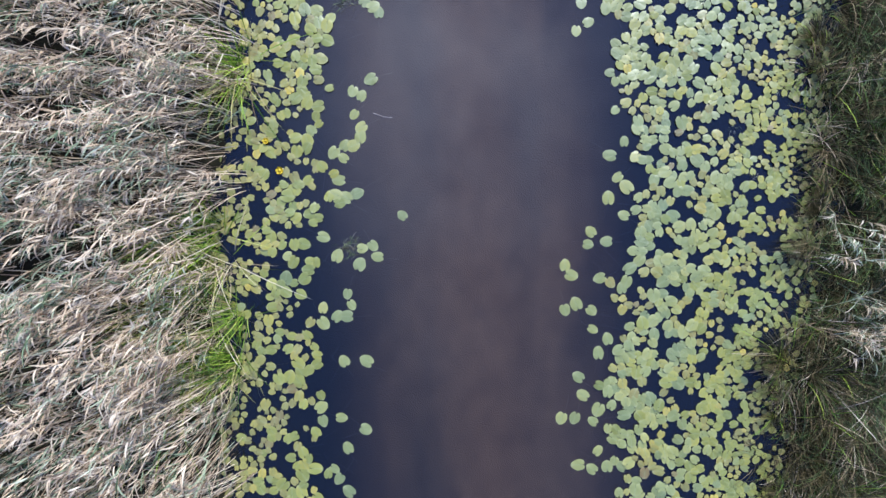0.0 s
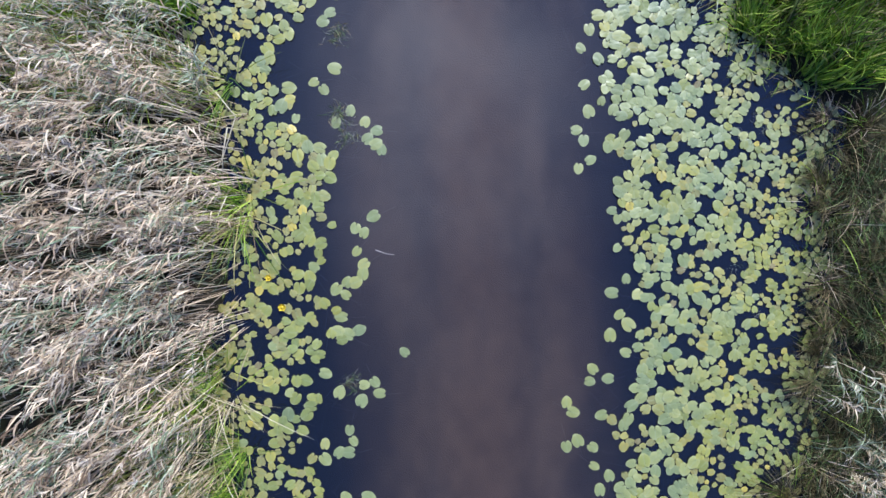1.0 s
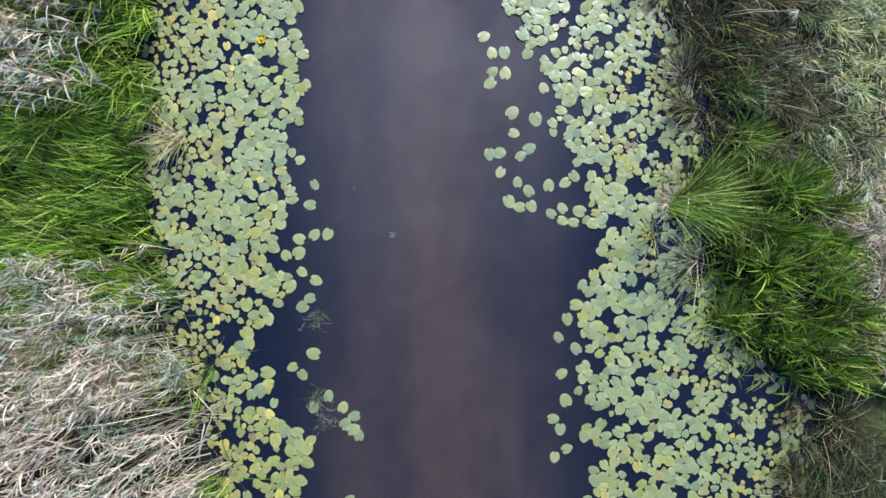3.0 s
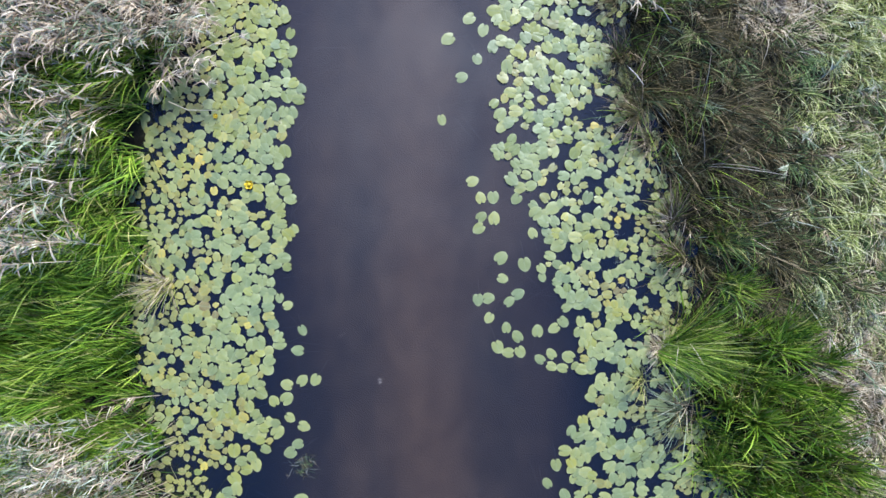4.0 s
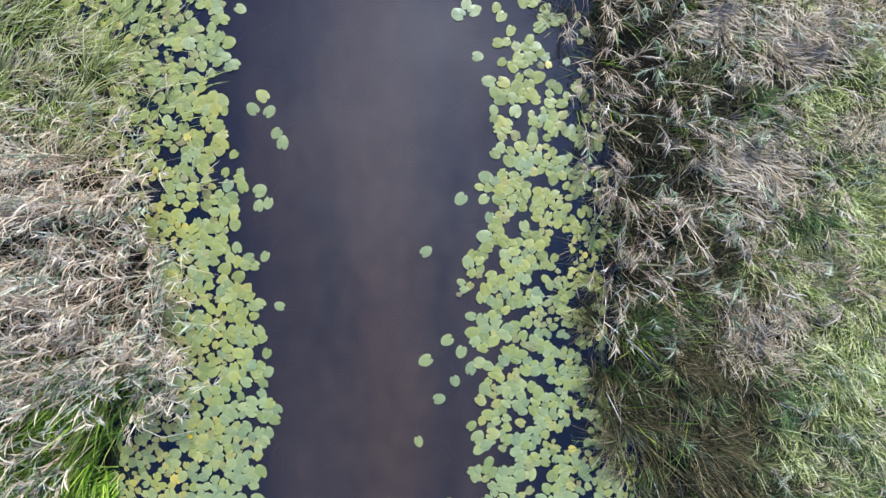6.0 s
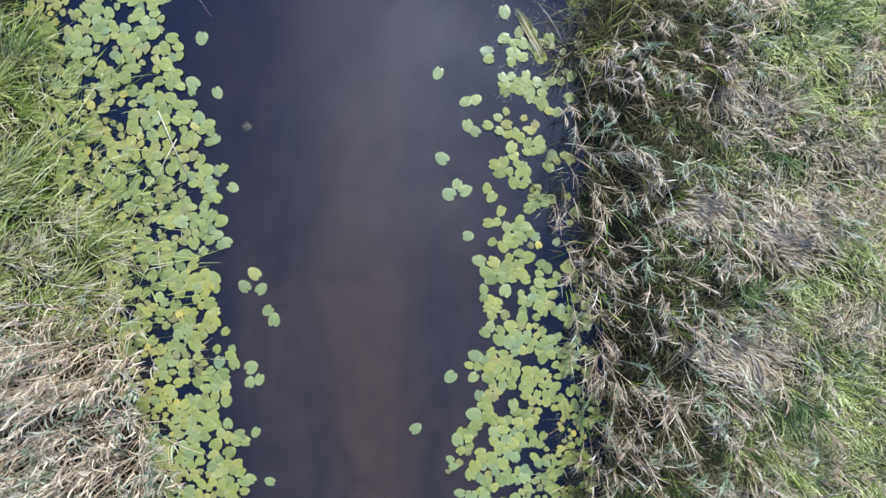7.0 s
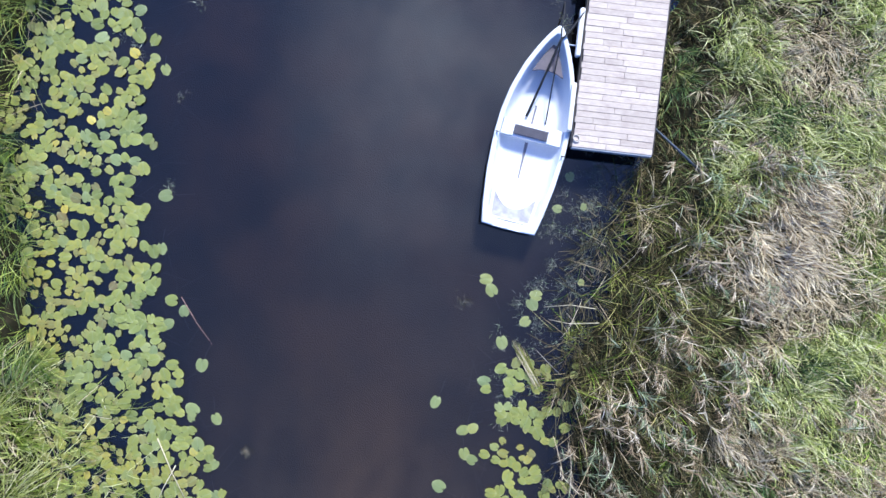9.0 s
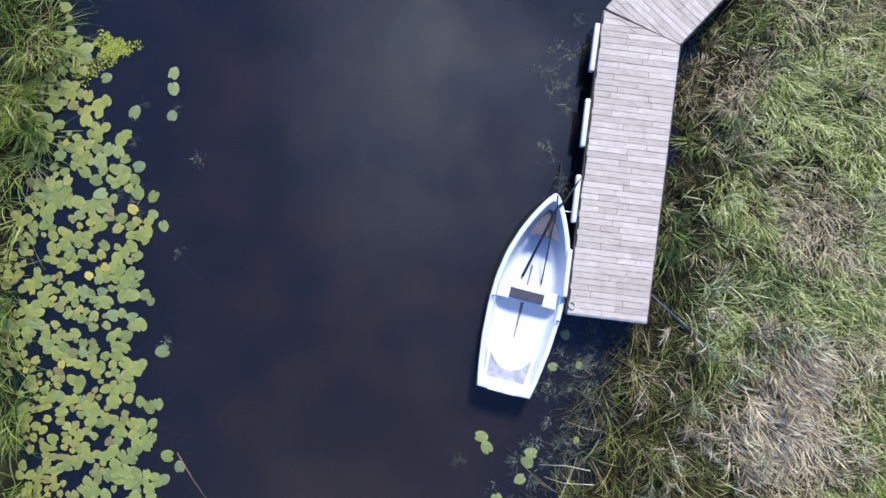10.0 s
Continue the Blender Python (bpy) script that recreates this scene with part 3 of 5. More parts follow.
def swept(y):
    return WEST + 0.08 + 0.5 * step(2.5, -2.0, y)  # the reeds bow further to the south-west the further south they stand


p = on_bank(g.rng, LEFT, -9, 5.0, 0.3, 4.6, 66, gap=0.34, seed=1)
reeds(g, p, 1.8, swept(p[:, 1]), 0.5, green=0.36, leaves=10, seed=1, wind=0.6, big=1.3)
p = on_bank(g.rng, LEFT, -9, 5.0, -0.12, 0.7, 62, gap=-0.1, seed=41)
reeds(g, p, 1.75, swept(p[:, 1]), 0.72, green=0.35, plume=0.3, leaves=8, seed=31, spread=0.16, low=0.6)
p = on_bank(g.rng, LEFT, -9, 5.0, 0.1, 4.6, 80, seed=2, gap=0.05)
blades(g, p, 0.7, swept(p[:, 1]), 0.5, [0.4, 0.45, 0.0, 0.15], 0.014, seed=2)
p = on_bank(g.rng, LEFT, -9, 5.0, -0.15, 0.4, 46, seed=42, gap=0.1)
blades(g, p, 1.3, swept(p[:, 1]), 0.85, [0.4, 0.2, 0.0, 0.4], 0.010, seed=43, spread=0.25, bend=0.3)
g.done("reed_bed", [PINK_STRAW, REED_LEAF, PLUME, STRAW], "dense stand of dry straw-coloured reeds with grey-green leaves", "reeds")
g = Growth(12)
for y0, y1, u1 in ((-3.5, -2.0, 0.7), (-1.25, -0.6, 0.7), (4.4, 5.4, 2.6), (2.1, 2.5, 0.4)):
    blades(g, on_bank(g.rng, LEFT, y0, y1, -0.1, u1, 430, clump=0.07, seed=y0), 1.15, WEST + 0.3, 0.45, [0.5, 0.22, 0.28], 0.014, seed=3)
g.done("sedge_fringe", [SEDGE, YELLOW_SEDGE, STRAW], "fresh green sedge tufts along the foot of the reeds", "sedge")
g = Growth(13)
reeds(g, on_bank(g.rng, LEFT, 4.6, 6.6, -0.1, 4.8, 55, seed=3, gap=-0.5), 1.5, WEST, 0.5, green=0.75, plume=0.4, seed=4)
reeds(g, on_bank(g.rng, LEFT, 9.4, 13.6, 0.3, 4.8, 50, gap=0.2, seed=4), 1.6, WEST, 0.45, green=0.45, plume=1.0, leaves=10, seed=5, big=1.45, wind=0.2, spread=0.12)
g.done("reed_bed", [PINK_STRAW, REED_LEAF, PLUME], "grey-green reeds with pale tops standing among sedge", "reeds")
g = Growth(14)
blades(g, on_bank(g.rng, LEFT, 5.9, 9.7, 0.25, 4.6, 1150, clump=0.07, many=18, seed=5, gap=-0.1), 0.72, WEST - 0.4, 0.2, [0.9, 0.1], 0.021, 0.6, 0.65, segs=3, seed=6, swirl=0.5, radial=0.2)
g.done("sedge_stand", [SEDGE, YELLOW_SEDGE], "thick bright green sedge stand at the water's edge", "sedge")
g = Growth(15)
blades(g, on_bank(g.rng, LEFT, 9.4, 13.4, 0.2, 4.6, 620, clump=0.06, seed=6, gap=-0.3), 0.95, WEST + 0.8, 0.25, [0.8, 0.2], 0.019, 0.6, segs=3, seed=7, swirl=0.5, radial=0.2)
g.done("sedge_stand", [SEDGE, YELLOW_SEDGE], "green sedge growing under grey reed tops", "sedge")
g = Growth(16)
reeds(g, on_bank(g.rng, LEFT, 13.0, 17.5, 0.0, 4.8, 62, gap=0.05, seed=7), 1.7, WEST + 0.1, 0.45, green=0.36, plume=0.9, leaves=11, seed=8, low=0.4, big=1.15)
reeds(g, on_bank(g.rng, LEFT, 12.8, 17.2, -0.1, 0.9, 40, gap=-0.1, seed=44), 1.2, EAST - 0.4, 0.7, green=0.45, plume=0.9, leaves=11, seed=34, spread=0.6, low=0.35, big=1.15)
blades(g, on_bank(g.rng, LEFT, 13.0, 17.4, 0.0, 4.8, 110, seed=45), 0.8, EAST - 0.8, 0.6, [0.8, 0.2], 0.015, seed=46, spread=0.9)
g.done("reed_bed", [PINK_STRAW, REED_LEAF, PLUME], "dense pale cream dry reeds with feathery plumes", "reeds")
g = Growth(17)
for y0, y1, seed, odds in ((16.9, 19.4, 8, [0.2, 0.45, 0.35]), (19.0, 22.4, 58, [0.36, 0.56, 0.08])):
    blades(g, on_bank(g.rng, LEFT, y0, y1, 0.0, 3.4, 520, clump=0.10, seed=seed, gap=0.0), 0.7, EAST + 0.45, 0.8, odds, 0.015, 0.4, 0.7, seed=9, swirl=0.5, radial=0.2)
    blades(g, on_bank(g.rng, LEFT, y0, y1, -1.0, 0.4, 120, clump=0.14, many=9, seed=seed + 3, gap=0.05, ragged=0.6), 0.8, EAST + 0.35, 0.9, odds, 0.014, 0.5, 0.6, seed=9, swirl=0.5, radial=0.2)
    blades(g, on_bank(g.rng, LEFT, y0, y1, -0.4, 3.2, 26, seed=seed + 39), 0.6, SOUTH + 0.4, 0.9, [0.1, 0.3, 0.6], 0.013, 0.5, 0.7, seed=48, swirl=0.4)
g.done("bank_grass", [FRESH, BLEACHED, PALE], "long yellow-green grass and straw hanging over lily pads", "grass")
g = Growth(18)
blades(g, on_bank(g.rng, LEFT, 22.0, 36, 0.05, 2.6, 560, clump=0.08, seed=9, gap=0.05), 0.75, SOUTH + 0.4, 0.4, [0.42, 0.36, 0.14, 0.08], 0.0105, 0.6, 1.0, seed=10, swirl=0.9, radial=0.3)
g.done("bank_grass", [DEEP, FRESH, YELLOW_SEDGE, PALE], "bright green bank grass mixed with straw beside the lily bed", "grass")

# right bank, from the south
g = Growth(21)
blades(g, on_bank(g.rng, RIGHT, -9, -2.2, 0.1, 2.6, 740, clump=0.09, seed=10, gap=-0.1), 0.75, SOUTH - 0.6, 0.5, [0.6, 0.28, 0.12], 0.0085, 0.5, 1.0, segs=4, seed=11, swirl=0.7)
blades(g, on_bank(g.rng, RIGHT, -2.4, 3.7, 0.1, 2.6, 700, clump=0.09, seed=11, gap=-0.1), 0.7, SOUTH - 0.5, 0.5, [0.52, 0.42, 0.06], 0.0085, 0.5, 1.0, segs=4, seed=12, swirl=0.7)
g.done("bank_grass", [OLIVE, DEEP, TAN], "dark olive and brown grass drooping beside the water", "grass")
g = Growth(20)
for y0, y1, many, dry in ((-9, 3.6, 260, 0.16), (8.0, 15.0, 240, 0.08), (14.6, 22.6, 170, 0.30), (22.0, 26.4, 150, 0.22)):
    blades(g, on_bank(g.rng, RIGHT, y0, y1, 0.0 if y0 < 0 else -0.4, 0.35, many, clump=0.10, seed=81 + y0, gap=0.1, ragged=0.8), 0.55, WEST - 0.7, 0.6, [0.66, 0.34 - dry, dry], 0.009, 1.0, 0.9, segs=3, seed=82 + y0, swirl=0.9)
    blades(g, on_bank(g.rng, RIGHT, y0, y1, 0.15, 0.9, many * 0.8, clump=0.12, seed=181 + y0, gap=0.1, ragged=0.6), 1.0, EAST - 0.5, 0.25, [0.7, 0.3 - dry, dry], 0.010, 1.2, 0.8, segs=4, seed=182 + y0, swirl=0.9)
for y in np.concatenate([g.rng.uniform(-7, 4, 16), g.rng.uniform(8, 15, 9)]):
    x, n = along(RIGHT_LAND, y) - g.rng.uniform(0.0, 0.25), g.rng.integers(60, 150)
    p = np.stack([g.rng.normal(x, 0.06, n), g.rng.normal(y, 0.08, n), np.full(n, 0.0)], 1)
    blades(g, p, g.rng.uniform(0.5, 0.85), WEST - g.rng.uniform(-0.4, 1.0), 0.55, [0.75, 0.1, 0.15], 0.009, 0.8, 1.0, segs=4, seed=y)
g.done("bank_grass", [OLIVE, SEDGE, TAN], "ragged dark grass hanging over the water's edge", "grass")
g = Growth(22)
reeds(g, on_bank(g.rng, RIGHT, -2.7, -0.6, 0.15, 2.6, 44, seed=12, gap=0.05), 1.1, EAST - 0.4, 0.5, green=0.5, plume=0.4, seed=13)
heads(g, on_bank(g.rng, RIGHT, -2.6, -0.7, 0.2, 2.4, 6, seed=112), 1.1, 1, seed=113)
g.done("reed_bed", [PALE, REED_LEAF, PLUME], "small grey-white clump of dry reeds on the bank", "reeds")
g = Growth(23)
blades(g, on_bank(g.rng, RIGHT, 4.5, 8.2, 0.05, 2.2, 1250, clump=0.07, many=18, seed=13, gap=0.1), 0.62, EAST + 0.9, 0.16, [0.74, 0.08, 0.18], 0.022, 0.9, 0.65, segs=3, seed=14, swirl=0.9, radial=0.25)
blades(g, on_bank(g.rng, RIGHT, 4.4, 8.0, -0.25, 0.3, 160, seed=83, ragged=0.6), 0.6, WEST - 0.4, 0.6, [0.5, 0.2, 0.3], 0.014, 1.2, 0.8, seed=84)
g.done("sedge_stand", [SEDGE, YELLOW_SEDGE, OLIVE], "thick bright green sedge stand beside the lily pads", "sedge")


def tussock(seed, x, y, count, tall, mats, odds, label, lean=0.55, az=0.0, spread=1.6):
    g = Growth(seed)
    p = np.stack([x + g.rng.normal(0, 0.07, count), y + g.rng.normal(0, 0.07, count), np.full(count, -0.02)], 1)
    blades(g, p, tall, az, lean, odds, 0.010, spread, 0.6)
    return g.done("sedge_tussock", mats, label, "sedge", kind="")


tussock(31, 4.75, 7.72, 480, 1.45, [SEDGE, FRESH, YELLOW_SEDGE], [0.72, 0.18, 0.10], "bright yellow-green sedge tussock with a pale dry base", 0.8, EAST - 0.2, 0.38)
tussock(35, 4.75, 7.75, 110, 0.4, [PALE], [1.0], "short pale dead sedge base over the lily pads", 0.7, WEST - 0.6, 0.9)
tussock(32, 5.2, 6.6, 120, 1.2, [PALE, REED_LEAF, OLIVE], [0.22, 0.4, 0.38], "grey-green radiating sedge tussock over dark water", 0.9, WEST + 0.2, 0.75)
tussock(33, 4.35, 7.15, 60, 0.8, [YELLOW_SEDGE, PALE], [0.6, 0.4], "thin sedge shoots standing among lily pads", 0.7, WEST, 1.2)
tussock(34, -4.4, 8.9, 90, 0.8, [PALE, YELLOW_SEDGE], [0.5, 0.5], "pale dry sedge tussock at the foot of green sedge", 0.6, WEST, 0.8)

g = Growth(24)
blades(g, on_bank(g.rng, RIGHT, 8.0, 15.0, 0.0, 1.8, 330, clump=0.09, seed=14, gap=0.0), 0.6, EAST - 0.8, 0.4, [0.74, 0.18, 0.08], 0.012, 0.5, 1.1, segs=3, seed=15, swirl=0.7, radial=0.15)
g.done("bank_grass", [OLIVE, DEEP, REED_LEAF], "dark brownish olive grass sloping to the water", "grass")
g = Growth(25)
for x, y, r in ((5.75, 9.75, 0.26), (5.9, 8.9, 0.22), (4.55, 14.3, 0.24)):
    p = np.stack([g.rng.normal(x, r * 0.5, 260), g.rng.normal(y, r * 0.5, 260)], 1)
    p = np.column_stack([p, land_height(p[:, 0], p[:, 1])])
    blades(g, p, 0.6, EAST, 0.35, [0.4, 0.15, 0.45], 0.014, 1.0, 0.6, segs=3, seed=x)
g.done("sedge_fringe", [SEDGE, YELLOW_SEDGE, DEEP], "small fresh green sedge tufts on the dark bank", "sedge")
g = Growth(26)
for y0, y1, u0, u1, many, tall, gap in ((8.3, 14.8, 2.0, 4.9, 4, 0.8, 0.15), (4.4, 8.6, 2.1, 4.9, 7, 0.8, 0.1), (14.4, 22.6, 0.0, 2.9, 15, 0.95, 0.28), (15.0, 22.6, 2.8, 5.2, 5, 0.7, 0.2), (22.2, 27.0, 0.8, 3.0, 15, 0.7, 0.2)):
    heads(g, on_bank(g.rng, RIGHT, y0, y1, u0, u1, many * (0.2 if y0 > 14 else 0.3), gap=gap, seed=15 + y0), tall, 0, seed=16 + y0)
    heads(g, on_bank(g.rng, RIGHT, y0, y1, u0, u1, many * (0.45 if y0 > 14 else 0.8), gap=gap, seed=95 + y0), tall * 0.9, 1, seed=96 + y0)
    heads(g, on_bank(g.rng, RIGHT, y0, y1, u0, u1, many * (1.1 if y0 > 14 else 0.2), gap=gap, seed=15.3 + y0), tall, 2, seed=16 + y0)
heads(g, on_bank(g.rng, RIGHT, 14.6, 20.0, -0.25, 0.5, 12, seed=49), 0.9, 2, leaves=10, seed=50)
g.done("reed_bed", [GREY_REED, REED_LEAF, TAN], "low grey and tan reeds with hanging mops of leaves", "reeds")
g = Growth(27)
blades(g, on_bank(g.rng, RIGHT, 21.8, 26.2, 0.0, 1.7, 420, clump=0.10, seed=17, gap=0.15, ragged=0.6), 0.75, SOUTH + 0.5, 0.35, [0.56, 0.25, 0.19], 0.0095, 1.0, 1.7, segs=6, seed=18, swirl=1.1)
g.done("bank_grass", [OLIVE, YELLOW_SEDGE, PALE], "dark olive grass and tan strands falling into the water", "grass")

# patches of the meadow: x, y, half widths; straw lies flat, fresh grass stands in tufts
STRAW_PATCHES = [(6.4, 17.0, 0.9, 0.6), (6.5, 14.1, 0.7, 0.6), (5.6, 19.6, 0.5, 0.4), (7.2, 19.3, 0.8, 0.5), (8.2, 20.2, 0.7, 0.6), (7.6, 24.2, 0.7, 0.5), (6.6, 17.0, 0.8, 0.4), (7.1, 24.7, 0.7, 1.0), (7.6, 26.0, 0.7, 0.5), (6.0, 30.8, 0.6, 0.5), (8.4, 17.8, 0.5, 0.5), (6.4, 21.6, 0.6, 0.6), (7.9, 7.0, 0.6, 0.9), (7.6, 28.6, 0.8, 0.5), (8.6, 22.3, 0.4, 0.5)]
GREEN_PATCHES = [(8.5, 16.3, 0.5, 0.8), (7.9, 21.7, 0.5, 0.6), (8.0, 18.5, 0.6, 0.5), (8.2, 23.2, 0.6, 0.5), (6.0, 26.3, 0.5, 0.9), (6.1, 28.7, 0.6, 0.8), (7.9, 26.9, 0.8, 0.4), (7.4, 30.4, 0.9, 0.7), (8.2, 13.6, 0.5, 0.8), (7.9, 10.6, 0.5, 0.8), (6.9, 22.6, 0.5, 0.4), (8.4, 29.2, 0.5, 0.6), (7.3, 11.9, 0.5, 0.5)]
DEEP_PATCHES = [(8.2, 22.7, 0.6, 0.5), (7.5, 16.2, 0.45, 0.35), (7.6, 23.0, 0.5, 0.3), (6.9, 8.3, 0.4, 0.4), (5.3, 27.8, 0.3, 1.2), (7.0, 20.7, 0.4, 0.3), (8.2, 14.8, 0.4, 0.3), (6.6, 18.3, 0.4, 0.3), (7.1, 13.0, 0.35, 0.3), (5.6, 25.6, 0.4, 0.5), (7.9, 17.3, 0.3, 0.3), (6.9, 27.3, 0.3, 0.3)]


def patchy(x, y, patches, seed):
    """How much a spot belongs to one of the patches, with frayed borders."""
    fray = 0.5 * ripple(x, y, 0.7, seed) + 0.25 * ripple(x, y, 0.3, seed + 1)
    return np.max([np.exp(-(((x - px) / rx) ** 2 + ((y - py) / ry) ** 2)) for px, py, rx, ry in patches], 0) + 0.4 * fray


def meadow(g, y0, y1, u0, u1, dark, cool):
    """Matted grass and taller tufts in it; slots: 0 green, 1 deep green, 2 straw, 3 dark olive, also the shade of
    hollows, 4 bleached green.
    """

    def kinds(x, y, noise, low):
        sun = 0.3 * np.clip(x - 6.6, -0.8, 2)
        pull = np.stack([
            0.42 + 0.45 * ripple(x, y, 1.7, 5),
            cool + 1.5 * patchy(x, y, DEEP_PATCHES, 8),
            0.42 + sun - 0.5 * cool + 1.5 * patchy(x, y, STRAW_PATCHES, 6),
            # shade put into the colour: olive where the grass is low, less on tufts
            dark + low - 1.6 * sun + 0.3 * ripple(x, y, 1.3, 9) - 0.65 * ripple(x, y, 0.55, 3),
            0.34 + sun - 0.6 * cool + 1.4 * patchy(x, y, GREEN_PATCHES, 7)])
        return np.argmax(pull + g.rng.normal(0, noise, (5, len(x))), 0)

    pts, off = on_bank(g.rng, RIGHT, y0, y1, u0, u1, 400, clump=0.11, seed=y0 + u0, ragged=0.25, many=22)
    x, y = pts[:, 0], pts[:, 1]
    n = len(x)
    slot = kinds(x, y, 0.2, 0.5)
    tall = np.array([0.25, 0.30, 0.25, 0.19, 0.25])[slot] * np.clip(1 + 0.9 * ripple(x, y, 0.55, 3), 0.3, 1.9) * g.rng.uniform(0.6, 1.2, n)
    lean = np.array([0.45, 0.35, 0.9, 0.6, 0.5])[slot] * (1 + 0.3 * ripple(x, y, 0.6, 4)) + g.rng.normal(0, 0.12, n)
    way = SOUTH + 0.7 + 1.3 * ripple(x, y, 2.4, 2) + 0.7 * ripple(x, y, 0.7, 1) + g.rng.normal(0, 0.5, n)
    way = np.arctan2(0.7 * np.sin(way) + 0.3 * off[:, 1], 0.7 * np.cos(way) + 0.3 * off[:, 0])
    g.ribbons(pts, tall * 1.35, way, np.abs(lean), np.abs(lean) + g.rng.uniform(0.5, 2.0, n), g.rng.uniform(0.008, 0.014, n), 3, slot, tip=0.3)

    many = 36
    pts, off = on_bank(g.rng, RIGHT, y0, y1, u0, u1, 9.0 * many, clump=0.05, seed=y0 + u0 + 50, ragged=0.25, many=many)
    m = len(pts) // many
    mid = pts.reshape(m, many, 3).mean(1)
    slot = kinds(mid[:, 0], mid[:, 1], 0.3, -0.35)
    high = np.array([0.32, 0.36, 0.28, 0.28, 0.31])[slot] * g.rng.uniform(0.6, 1.4, m)
    head = SOUTH + 0.9 + 1.2 * ripple(mid[:, 0], mid[:, 1], 2.4, 2) + g.rng.normal(0, 0.9, m)
    slot, high, head = [np.repeat(v, many) for v in (slot, high, head)]
    n = m * many
    out = np.hypot(off[:, 0], off[:, 1])
    way = np.arctan2(0.55 * np.sin(head) + 0.6 * off[:, 1], 0.55 * np.cos(head) + 0.6 * off[:, 0]) + g.rng.normal(0, 0.25, n)
    lean = 0.15 + 0.28 * out + np.abs(g.rng.normal(0, 0.12, n))
    odd = g.rng.random(n) < 0.12
    g.ribbons(pts, high * g.rng.uniform(0.7, 1.15, n), way, lean, lean + g.rng.uniform(0.7, 2.4, n), g.rng.uniform(0.007, 0.014, n), 4, np.where(odd, g.rng.integers(0, 5, n), slot), tip=0.25)


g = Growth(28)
# last number: how much shade-dark olive is mixed into the stretch
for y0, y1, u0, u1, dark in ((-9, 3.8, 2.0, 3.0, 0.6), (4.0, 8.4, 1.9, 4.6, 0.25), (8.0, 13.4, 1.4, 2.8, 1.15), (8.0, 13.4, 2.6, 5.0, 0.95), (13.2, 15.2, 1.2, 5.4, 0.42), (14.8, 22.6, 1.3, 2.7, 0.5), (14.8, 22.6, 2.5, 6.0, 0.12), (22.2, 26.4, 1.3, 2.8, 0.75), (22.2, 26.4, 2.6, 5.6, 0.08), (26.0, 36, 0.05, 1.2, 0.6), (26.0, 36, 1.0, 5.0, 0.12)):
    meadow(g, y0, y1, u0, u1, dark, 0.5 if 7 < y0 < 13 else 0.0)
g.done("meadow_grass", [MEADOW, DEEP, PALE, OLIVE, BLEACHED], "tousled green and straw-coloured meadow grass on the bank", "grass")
g = Growth(44)
for side, u0, u1 in ((RIGHT, 4.8, 9.5), (LEFT, 4.2, 9.0)):
    p = on_bank(g.rng, side, -12, 40, u0, u1, 70, seed=71, ragged=0.8)
    blades(g, p, 0.42, SOUTH, 0.6, [0.4, 0.2, 0.3, 0.1], 0.02, 1.2, 0.9, segs=2, seed=72, swirl=1.2, mix=0.5)
g.done("field_grass", [MEADOW, SEDGE, PALE, OLIVE], "rough green and tan grass of the field behind the banks", "grass")
# low blades whose dark colour deepens the shade between tufts
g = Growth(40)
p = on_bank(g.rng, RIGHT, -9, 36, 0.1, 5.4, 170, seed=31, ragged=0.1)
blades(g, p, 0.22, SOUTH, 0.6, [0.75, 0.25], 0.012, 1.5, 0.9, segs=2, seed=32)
g.done("undergrowth", [OLIVE, DEEP], "short undergrowth between the grass tufts, coloured dark as their shade", "grass")
# the same under the reeds: shade in the colour of low olive blades
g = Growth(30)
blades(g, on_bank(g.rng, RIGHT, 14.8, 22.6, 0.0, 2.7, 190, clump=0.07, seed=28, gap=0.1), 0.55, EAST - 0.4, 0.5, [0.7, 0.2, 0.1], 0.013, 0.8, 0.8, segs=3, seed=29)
g.done("bank_grass", [OLIVE, SEDGE, PALE], "olive undergrowth beneath the reeds, coloured dark as their shade", "grass")
g = Growth(29)
for x, y, r in ((7.1, 24.8, 0.8), (7.5, 25.8, 0.5), (6.4, 17.0, 0.7), (7.2, 19.3, 0.6), (5.7, 19.6, 0.4)):
    n = int(900 * r)
    p = np.stack([g.rng.normal(x, r * 0.6, n), g.rng.normal(y, r * 0.5, n)], 1)
    p = np.column_stack([p, land_height(p[:, 0], p[:, 1]) + 0.12])
    a0 = g.rng.uniform(0.8, 1.4, n)
    g.ribbons(p, g.rng.uniform(0.15, 0.35, n), SOUTH + 0.9 + 0.9 * ripple(p[:, 0], p[:, 1], 1.2, 3) + g.rng.normal(0, 0.3, n), a0, a0 + 0.2, g.rng.uniform(0.012, 0.02, n), 3, g.rng.integers(0, 2, n))
g.done("dead_reeds", [PALE, PLUME], "flattened pale dead reeds lying over the meadow", "reeds")


